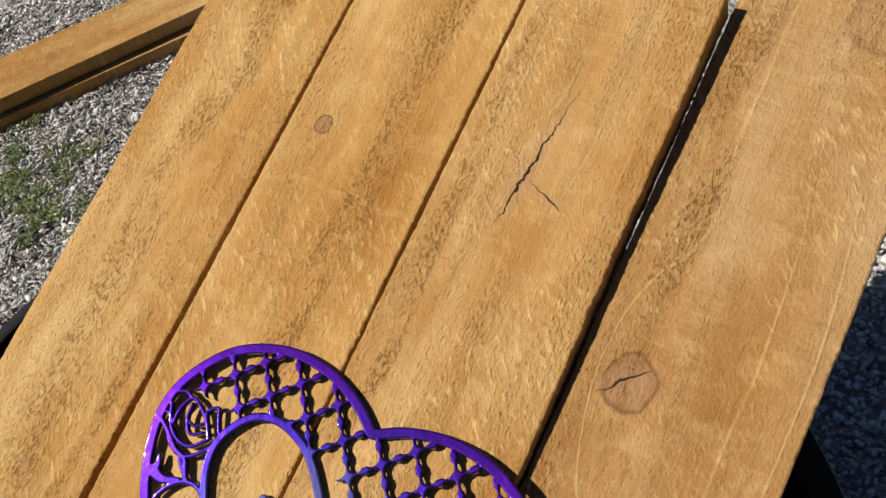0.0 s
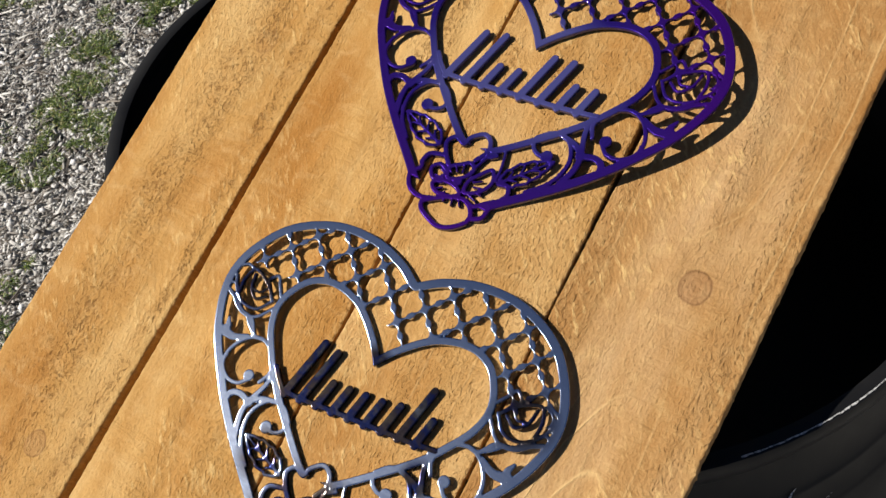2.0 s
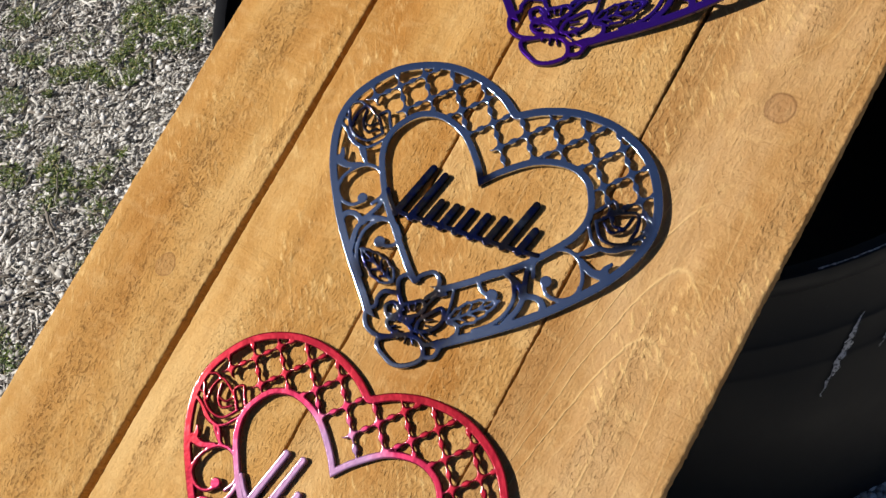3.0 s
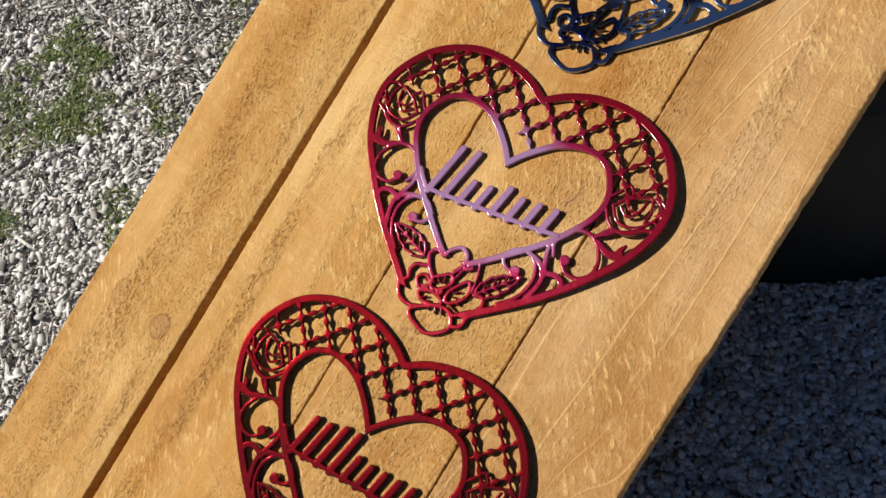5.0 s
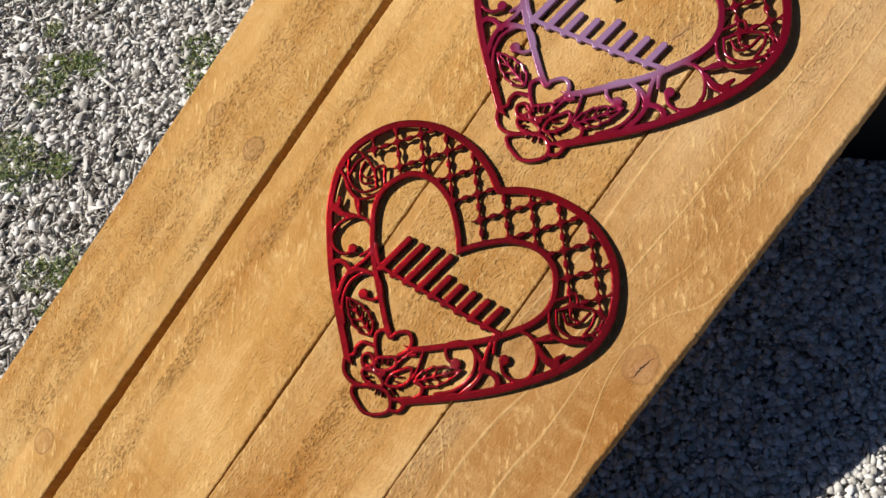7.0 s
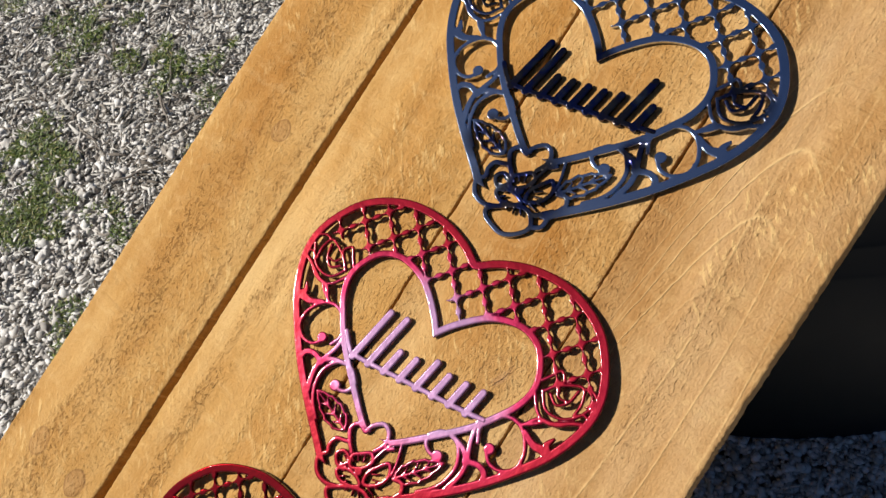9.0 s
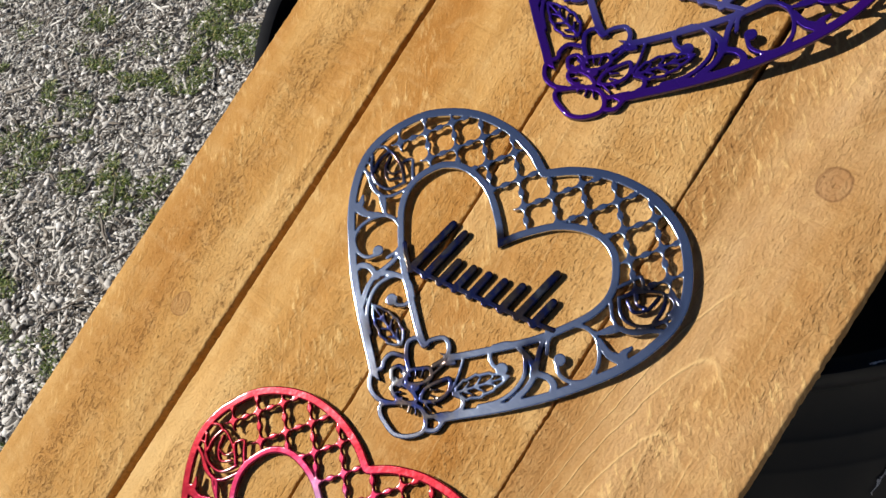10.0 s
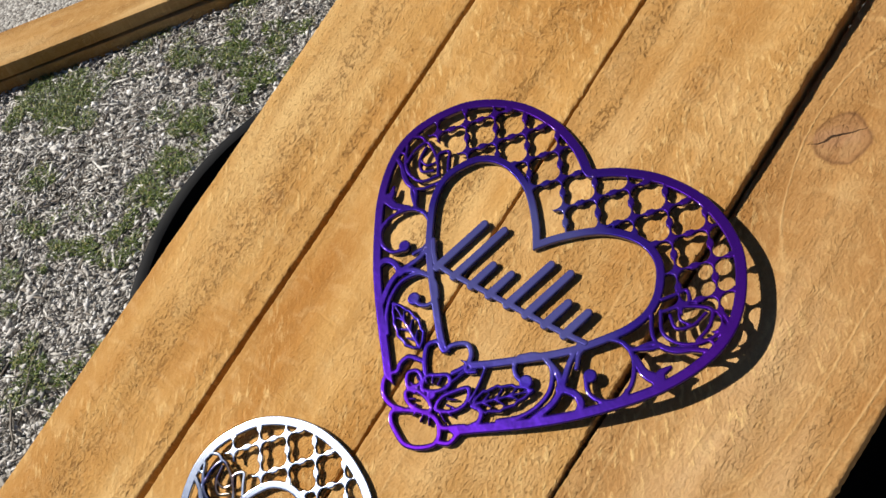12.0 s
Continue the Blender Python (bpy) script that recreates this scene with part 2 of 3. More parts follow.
def bare_steel(name, blued):
    """Brushed steel; the fine cut-outs run blue and brown from the cutter's heat."""
    k = Mat(name)
    c = k.coords()
    brush = k.noise(k.coords((160, 2600, 100)), 1.0, 4, 0.6)
    heat = k.noise(c, 24, 4, 0.6, 0.5)
    sep = k.node("SeparateXYZ")
    k.put(sep.inputs[0], c)
    near = blued
    for hx, hy, r in ((0.004, -0.232, 0.062), (0.146, -0.070, 0.034), (-0.146, -0.070, 0.030), (-0.056, -0.200, 0.03), (0.0, -0.085, 0.022), (0.085, -0.155, 0.02)):
        dx, dy = k.math("SUBTRACT", sep.outputs[0], hx), k.math("SUBTRACT", sep.outputs[1], hy)
        d = k.math("SQRT", k.math("ADD", k.math("MULTIPLY", dx, dx), k.math("MULTIPLY", dy, dy)))
        near = k.math("MAXIMUM", near, k.span(d, r, r * 0.55))
    tempered = k.ramp(heat, [(0.36, (0.17, 0.13, 0.10)), (0.46, (0.10, 0.075, 0.075)), (0.54, (0.030, 0.045, 0.16)), (0.62, (0.16, 0.14, 0.13)), (0.72, (0.30, 0.31, 0.34))])
    col = k.mix(near, k.ramp(heat, [(0.3, (0.53, 0.61, 0.78)), (0.7, (0.63, 0.70, 0.84))]), tempered)
    return k.done(col, k.span(brush, 0.3, 0.7, 0.080, 0.118), k.bump(brush, 0.04, 0.0002), 1.0)


def gravel_ground():
    k = Mat("gravel_ground")
    c = k.coords()
    v = k.node("TexVoronoi")
    k.put(v.inputs["Vector"], c)
    v.inputs["Scale"].default_value = 110
    n = k.noise(c, 2.2, 4, 0.6)
    fine = k.noise(c, 160, 4, 0.65)
    stone = k.ramp(v.outputs["Color"], [(0.2, (0.28, 0.26, 0.24)), (0.55, (0.56, 0.54, 0.51)), (0.9, (0.80, 0.78, 0.75))])
    col = k.mix(k.span(n, 0.45, 0.65, 0.10, 0.36), stone, (0.11, 0.096, 0.078))
    col = k.mix(k.math("MULTIPLY", fine, 0.5), col, (0.08, 0.068, 0.05))
    h = k.math("ADD", k.math("MULTIPLY", v.outputs["Distance"], -0.9), k.math("MULTIPLY", fine, 0.5))
    return k.done(col, 0.9, k.bump(h, 0.8, 0.008))


def pebble_mat():
    k = Mat("limestone_pebble")
    isl = k.node("NewGeometry").outputs["Random Per Island"]
    n = k.noise(k.coords(), 420, 4, 0.65)
    col = k.ramp(isl, [(0.0, (0.30, 0.28, 0.26)), (0.18, (0.46, 0.44, 0.41)), (0.5, (0.68, 0.655, 0.625)), (0.85, (0.82, 0.81, 0.79)), (1.0, (0.92, 0.91, 0.90))])
    col = k.mix(k.math("MULTIPLY", n, 0.30), col, (0.36, 0.33, 0.30))
    return k.done(col, 0.85, k.bump(n, 0.35, 0.0015))


def chip_mat():
    k = Mat("bark_chip")
    isl = k.node("NewGeometry").outputs["Random Per Island"]
    n = k.noise(k.coords((200, 200, 200)), 1.0, 4, 0.6)
    col = k.ramp(isl, [(0.0, (0.06, 0.05, 0.04)), (0.28, (0.22, 0.19, 0.16)), (0.58, (0.56, 0.53, 0.49)), (1.0, (0.86, 0.84, 0.80))])
    col = k.mix(k.math("MULTIPLY", n, 0.35), col, (0.12, 0.10, 0.08))
    return k.done(col, 0.85, k.bump(n, 0.4, 0.002))


def leaf_mat():
    k = Mat("weed_leaf")
    isl = k.node("NewGeometry").outputs["Random Per Island"]
    col = k.ramp(isl, [(0.0, (0.022, 0.034, 0.006)), (0.45, (0.055, 0.095, 0.010)), (0.8, (0.13, 0.18, 0.018)), (1.0, (0.36, 0.31, 0.14))])
    return k.done(col, 0.6)


PLASTIC, SCUFF = black_plastic(), scuffed_plastic()
PURPLE = coated("violet_candy_coat", (0.022, 0.002, 0.105), (0.09, 0.02, 0.34), 0.12, (0.027, 0.002, 0.110), 0.035, 0.32, ((0.075, (0.050, 0.052, 0.17)), (0.112, (0.014, 0.006, 0.115)), 0.18))
STEEL, BLUED = bare_steel("bare_steel", 0.0), bare_steel("blued_steel", 1.0)
RED = coated("red_candy_coat", (0.140, 0.0007, 0.006), (0.34, 0.006, 0.015), 0.12, (0.120, 0.0007, 0.008), 0.11, 0.36, ((0.082, (0.25, 0.140, 0.260)), (0.112, (0.18, 0.008, 0.040)), 0.150))
GARNET = coated("garnet_candy_coat", (0.125, 0.0004, 0.0016), (0.34, 0.002, 0.004), 0.05, (0.060, 0.0003, 0.0014), 0.03, 0.30)
GROUND, PEBBLE, CHIP, LEAF = gravel_ground(), pebble_mat(), chip_mat(), leaf_mat()


# ---- mesh helpers ----
def mesh_object(name, verts, faces, material, parent=None, smooth=False):
    me = bpy.data.meshes.new(name)
    me.from_pydata([tuple(v) for v in verts], [], [tuple(f) for f in faces])
    me.materials.append(material)
    if smooth:
        me.polygons.foreach_set("use_smooth", [True] * len(me.polygons))
    me.update()
    ob = new(name, me)
    ob.parent = parent
    return ob


def part(name, bm, material, parent, label=""):
    me = bpy.data.meshes.new(name)
    bmesh.ops.recalc_face_normals(bm, faces=bm.faces)
    bm.to_mesh(me)
    bm.free()
    me.materials.append(material)
    ob = new(name, me)
    ob.parent = parent
    return tagged(ob, label)


def big_mesh(name, verts, tris, material):
    """One mesh from numpy arrays of points and triangles."""
    me = bpy.data.meshes.new(name)
    me.vertices.add(len(verts))
    me.vertices.foreach_set("co", np.asarray(verts, dtype=np.float32).ravel())
    me.loops.add(len(tris) * 3)
    me.loops.foreach_set("vertex_index", np.asarray(tris, dtype=np.int32).ravel())
    me.polygons.add(len(tris))
    me.polygons.foreach_set("loop_start", np.arange(0, len(tris) * 3, 3, dtype=np.int32))
    me.polygons.foreach_set("loop_total", np.full(len(tris), 3, dtype=np.int32))
    me.materials.append(material)
    me.update(calc_edges=True)
    me.validate()
    return me


# ---- ground ----
def build_ground():
    bm = bmesh.new()
    ring = [round(0.08 * i, 3) for i in range(26)] + [2.3, 2.6, 3.0, 3.5, 4, 5, 9, 20, 60, 200, 700]
    cols = sorted({-r for r in ring} | set(ring))
    grid = {}
    for i, gx in enumerate(cols):
        for j, gy in enumerate(cols):
            far = max(abs(gx), abs(gy))
            gz = 0.0 if far < 2.5 else 0.02 * noise.noise(Vector((gx * 0.3, gy * 0.3, 0)))
            grid[i, j] = bm.verts.new((gx, gy, gz - 0.004))
    n = len(cols)
    for i in range(n - 1):
        for j in range(n - 1):
            bm.faces.new((grid[i, j], grid[i + 1, j], grid[i + 1, j + 1], grid[i, j + 1]))
    ob = part("ground", bm, GROUND, None)
    return tagged(ob, "pale gravel ground mixed with bark chips and weeds", "ground", kind="structure")


build_ground()

ICO = np.array([(0, 0, 1), (0.894, 0, 0.447), (0.276, 0.851, 0.447), (-0.724, 0.526, 0.447), (-0.724, -0.526, 0.447), (0.276, -0.851, 0.447),
                (0.724, 0.526, -0.447), (-0.276, 0.851, -0.447), (-0.894, 0, -0.447), (-0.276, -0.851, -0.447), (0.724, -0.526, -0.447), (0, 0, -1)])
ICO_F = [(0, i, i % 5 + 1) for i in range(1, 6)] + [(i, i + 5, i % 5 + 1) for i in range(1, 6)] + [(i % 5 + 1, i + 5, (i % 5) + 6) for i in range(1, 6)] + [(i + 5, 11, i % 5 + 6) for i in range(1, 6)]
ICO_F = np.array(ICO_F)
rng = np.random.default_rng(7)
# the strips of ground beside the boards: x0, x1, y0, y1, density
TUB = (0.136, 0.340, 0.502, 0.432)   # the tub's rim: middle and half axes
STRIPS = [(-1.60, -0.40, -0.25, 1.45, 1.0), (-1.10, -0.10, -1.25, -0.25, 1.6), (0.38, 0.85, -0.72, 0.10, 4.2), (0.40, 0.85, 0.62, 1.70, 1.0)]


def strip_points(count):
    area = [(a[1] - a[0]) * (a[3] - a[2]) * a[4] for a in STRIPS]
    pts = []
    for a, s in zip(STRIPS, area):
        m = int(count * s / sum(area))
        pts.append(np.c_[rng.uniform(a[0], a[1], m), rng.uniform(a[2], a[3], m)])
    pts = np.concatenate(pts)
    pts = pts[np.hypot((pts[:, 0] - TUB[0]) / TUB[2], (pts[:, 1] - TUB[1]) / TUB[3]) > 1.23]
    loose = (rng.uniform(0, 1, len(pts)) < 0.15) & (pts[:, 0] < -0.75)
    return pts + loose[:, None] * rng.normal(0, 0.16, pts.shape)


def turn_z(v, ang):
    c, s = np.cos(ang)[:, None], np.sin(ang)[:, None]
    return np.stack([v[..., 0] * c - v[..., 1] * s, v[..., 0] * s + v[..., 1] * c, v[..., 2]], -1)


def cover(p, seed):
    """Slow field over the ground, from 0 to 1."""
    return np.array([0.5 + 0.5 * noise.noise(Vector((a * 2.6 + seed, b * 2.6, seed))) for a, b in p])


def build_pebbles():
    p = strip_points(108000)
    n = len(p)
    size = np.clip(rng.lognormal(-5.62, 0.42, n), 0.0018, 0.0100)
    size = np.where((p[:, 0] < 0) & (p[:, 1] > -0.35), size * 0.78, size)
    size = np.where(p[:, 0] > 0, np.clip(size * 0.95, 0.0024, 0.0060), size)
    v = ICO[None] * (1 + rng.uniform(-1, 1, (n, 12, 1)) * np.where(p[:, 0] > 0, 0.25, 0.48)[:, None, None])
    v = v * np.stack([size * rng.uniform(0.8, 1.45, n), size * rng.uniform(0.7, 1.1, n), size * rng.uniform(0.32, 0.75, n)], -1)[:, None, :]
    tip = rng.uniform(-0.6, 0.6, n)[:, None]
    v = np.stack([v[..., 0] * np.cos(tip) - v[..., 2] * np.sin(tip), v[..., 1], v[..., 0] * np.sin(tip) + v[..., 2] * np.cos(tip)], -1)
    v = turn_z(v, rng.uniform(0, 6.28, n))
    v += np.c_[p, rng.uniform(0.0, 0.011, n) + 0.25 * size][:, None, :]
    tri = (ICO_F[None, :15] + 12 * np.arange(n)[:, None, None]).reshape(-1, 3)
    ob = new("gravel", big_mesh("gravel", v.reshape(-1, 3), tri, PEBBLE))
    return tagged(ob, "loose pale grey limestone gravel lying on the ground", "gravel", kind="stuff")


BOX = np.array([(a, b, c) for a in (-1, 1) for b in (-1, 1) for c in (-1, 1)], float)
BOX_F = np.array([(0, 1, 3), (0, 3, 2), (4, 6, 7), (4, 7, 5), (0, 4, 5), (0, 5, 1), (2, 3, 7), (2, 7, 6), (0, 2, 6), (0, 6, 4), (1, 5, 7), (1, 7, 3)])


def build_chips():
    p = strip_points(110000)
    p = p[(cover(p, 3.1) - 0.35 * np.clip(-p[:, 1] - 0.30, 0, 0.6) > rng.uniform(0.05, 0.72, len(p))) & ((p[:, 0] < 0) | (rng.uniform(0, 1, len(p)) < 0.03))]
    n = len(p)
    long = np.clip(rng.lognormal(-5.05, 0.55, n), 0.0025, 0.030)
    dims = np.stack([long, np.clip(long * rng.uniform(0.06, 0.26, n), 0.0008, 0.0038), rng.uniform(0.0006, 0.0018, n)], -1)
    v = BOX[None] * (1 + rng.uniform(-0.35, 0.2, (n, 8, 1))) * dims[:, None, :]
    v[:, 4:, 1:] *= rng.uniform(0.1, 0.8, n)[:, None, None]
    tip = rng.uniform(-0.35, 0.35, n)[:, None]
    v = np.stack([v[..., 0] * np.cos(tip) - v[..., 2] * np.sin(tip), v[..., 1], v[..., 0] * np.sin(tip) + v[..., 2] * np.cos(tip)], -1)
    v = turn_z(v, rng.uniform(0, 6.28, n))
    v += np.c_[p, rng.uniform(0.006, 0.014, n)][:, None, :]
    tri = (BOX_F[None] + 8 * np.arange(n)[:, None, None]).reshape(-1, 3)
    ob = new("bark_chips", big_mesh("bark_chips", v.reshape(-1, 3), tri, CHIP))
    return tagged(ob, "weathered grey-brown bark chips and twigs strewn over gravel", "bark chips", kind="stuff")


def build_weeds():
    centres = [c for c in strip_points(300)]
    centres = [c for c, f in zip(centres, cover(np.array(centres), 8.4)) if f > rng.uniform(0.46, 0.74) and c[0] < 0]
    patches = [(-0.79, -0.33), (-0.64, -0.46), (-0.82, -0.36), (-0.77, -0.37), (-0.96, -0.12), (-0.65, -0.10), (-1.33, 0.37), (-1.28, 0.42), (-1.30, 0.33), (-1.39, 0.40), (-1.25, 0.38), (-1.36, 0.31), (-1.42, 0.36), (-0.99, 0.47), (-1.13, 0.19), (-0.59, -0.71), (-0.50, -0.84), (-0.40, -0.58),
               (-0.29, -0.91), (-0.94, -0.08), (-0.57, -0.06), (-0.76, -0.10), (-0.67, -0.49), (-0.80, -0.48), (-1.07, 0.76), (-1.03, 0.80), (-1.08, 0.71), (-0.96, 0.69),
               (-0.89, 0.70), (-1.39, 0.97), (-0.69, -0.51), (-1.16, 0.65), (-0.87, 0.43), (-0.80, 0.31), (-1.0, 0.67), (-0.87, 0.32), (-0.91, 0.13), (-0.80, 0.21), (-0.93, 0.46)]
    for px, py in patches:
        for _ in range(5):
            centres.append(np.array((px + rng.normal(0, 0.035), py + rng.normal(0, 0.035))))
    verts, tris = [], []
    for c in centres:
        spread = rng.uniform(0.010, 0.050)
        stretch, heading = rng.uniform(0.35, 1.0), rng.uniform(0, 3.14)
        density = rng.uniform(60, 360)
        for _ in range(int(density * spread / 0.03)):
            a, r = rng.uniform(0, 6.28), spread * math.sqrt(rng.uniform())
            pu, pv = r * math.cos(a), stretch * r * math.sin(a)
            bx, by = c[0] + pu * math.cos(heading) - pv * math.sin(heading), c[1] + pu * math.sin(heading) + pv * math.cos(heading)
            ln, w = rng.uniform(0.004, 0.013), rng.uniform(0.0006, 0.0018)
            d = rng.uniform(0, 6.28)
            dx, dy = math.cos(d), math.sin(d)
            up = rng.uniform(0.15, 0.9)
            k = len(verts)
            z0 = 0.006 + rng.uniform(0, 0.008)
            verts += [(bx, by, z0), (bx + dx * ln * 0.5 - dy * w, by + dy * ln * 0.5 + dx * w, z0 + ln * up * 0.6), (bx + dx * ln * 0.5 + dy * w, by + dy * ln * 0.5 - dx * w, z0 + ln * up * 0.6), (bx + dx * ln, by + dy * ln, z0 + ln * up * 0.8)]
            tris += [(k, k + 2, k + 1), (k + 1, k + 2, k + 3)]
    ob = new("weeds", big_mesh("weeds", np.array(verts), np.array(tris), LEAF))
    return tagged(ob, "low green weeds and moss growing through gravel", "weeds", kind="stuff")


build_pebbles()
build_chips()
build_weeds()

# ---- the planks ----
TOP = 0.45
THICK = 0.030
END_NEAR, END_FAR = -1.10, 1.055


def build_plank(name, x0, x1, drop_far, drop_near, material, seed, label, short=0.0):
    """A rough-sawn plank along y with slightly wavering, worn edges; its top drops by drop_* at its ends."""
    bm = bmesh.new()
    n = 900
    prof = [(0, -THICK), (0, -0.002), (0.0006, -0.0006), (0.002, 0.0), (0.25, 0), (0.5, 0), (0.75, 0), (-0.002, 0.0), (-0.0006, -0.0006), (0, -0.002), (0, -THICK)]
    rings = []
    for i in range(n + 1):
        y = END_NEAR + (END_FAR - short - END_NEAR) * i / n
        f = (y - END_NEAR) / (END_FAR - END_NEAR)
        drop = drop_near + (drop_far - drop_near) * max(0.0, (y - 0.12) / (END_FAR - 0.12))
        wl = 0.0012 * noise.noise(Vector((seed, y * 6, 0))) + 0.0008 * noise.noise(Vector((seed, y * 45, 3))) + 0.0007 * noise.noise(Vector((seed, y * 170, 13)))
        wr = 0.0012 * noise.noise(Vector((seed, y * 6, 9))) + 0.0008 * noise.noise(Vector((seed, y * 45, 7))) + 0.0009 * noise.noise(Vector((seed, y * 170, 17))) + 0.0008 * noise.noise(Vector((seed, y * 390, 19)))
        left, right = x0(f) + wl, x1(f) + wr
        ring = []
        for j, (px, pz) in enumerate(prof):
            if 4 <= j <= 6:
                xx = left + (right - left) * px
            elif j < 4:
                xx = left + px
            else:
                xx = right + px
            zz = TOP - drop + pz + (0.0006 * noise.noise(Vector((xx * 12, y * 5, seed))) if pz > -0.02 else 0)
            ring.append(bm.verts.new((xx, y, zz)))
        rings.append(ring)
    m = len(prof)
    for a, b in zip(rings, rings[1:]):
        for j in range(m):
            bm.faces.new((a[j], a[(j + 1) % m], b[(j + 1) % m], b[j]))
    bm.faces.new(rings[0])
    bm.faces.new(rings[-1][::-1])
    ob = part(name, bm, material, None)
    ob.matrix_world = LEVEL
    return tagged(ob, label, "plank", "planks laid side by side")


WOOD_1 = wood("amber_wood_first", [(-0.074, 0.376, 0.013, 0.5), (-0.063, -0.102, 0.012, 0.7), (-0.039, -0.546, 0.014, 0.75), (-0.114, -0.541, 0.014, 0.65), (-0.052, -0.985, 0.014, 0.7)], 1.3, 1.08, torn=((-0.095, 0.034, -1.2, 1.2), (-0.03, 0.010, -0.9, 0.7)))
WOOD_2 = wood("amber_wood_second", [(0.040, 0.779, 0.009, 1.0), (0.085, 0.612, 0.018, 0.3), (0.035, -0.62, 0.019, 0.35), (0.062, 0.058, 0.008, 0.3)], 4.7, 1.07, torn=((0.115, 0.022, 0.25, 1.1), (0.05, 0.016, -1.1, -0.15)))
WOOD_3 = wood("amber_wood_third", [(0.192, 0.648, 0.014, 0.35), (0.268, 0.657, 0.017, 0.35), (0.304, -0.195, 0.017, 0.40), (0.232, 0.795, 0.012, 0.25), (0.29, -0.36, 0.008, 0.4)], 7.9, 1.0,
              cracks=((0.241, 0.735, 0.885, 0.15, 0.0013), (0.296, 0.767, 0.787, -2.2, 0.0016), (0.306, -0.208, -0.176, 0.3, 0.0004)), ridges=0.4, torn=((0.245, 0.018, -1.0, -0.3), (0.20, 0.012, 0.2, 1.0)))
WOOD_4 = wood("amber_wood_fourth", [(0.394, 0.659, 0.021, 0.90), (0.449, 0.292, 0.014, 0.8), (0.470, -0.485, 0.017, 0.6), (0.475, 1.02, 0.03, 0.6)], 11.2, 0.88,
              cracks=((0.374, 0.643, 0.677, 1.0, 0.0014), (0.468, -0.502, -0.468, 0.3, 0.0007)), ridges=0.9, cathedral=(0.438, 0.046, -0.30, 0.20), torn=((0.385, 0.020, 0.60, 1.1),))
PLANK_LABEL = "rough-sawn amber-stained plank lying across a black tub"
build_plank("plank", lambda f: -0.163 - 0.006 * f, lambda f: -0.0090 + 0.0080 * f, 0.0, 0.0, WOOD_1, 2.0, PLANK_LABEL, 0.13)
build_plank("plank", lambda f: 0.0045 - 0.003 * f, lambda f: 0.1738 - 0.0015 * f, 0.0, 0.0005, WOOD_2, 5.0, PLANK_LABEL, 0.095)
build_plank("plank", lambda f: 0.1752 + 0.0005 * f, lambda f: 0.3362 + 0.013 * f, 0.0, 0.0008, WOOD_3, 8.0, "rough-sawn amber-stained plank with a cracked knot, across a tub", 0.055)
build_plank("plank", lambda f: 0.3375 + 0.0150 * f, lambda f: 0.476 + 0.056 * f, 0.024, 0.0, WOOD_4, 11.0, "rough-sawn amber-stained plank with a large dark knot, sagging lower")

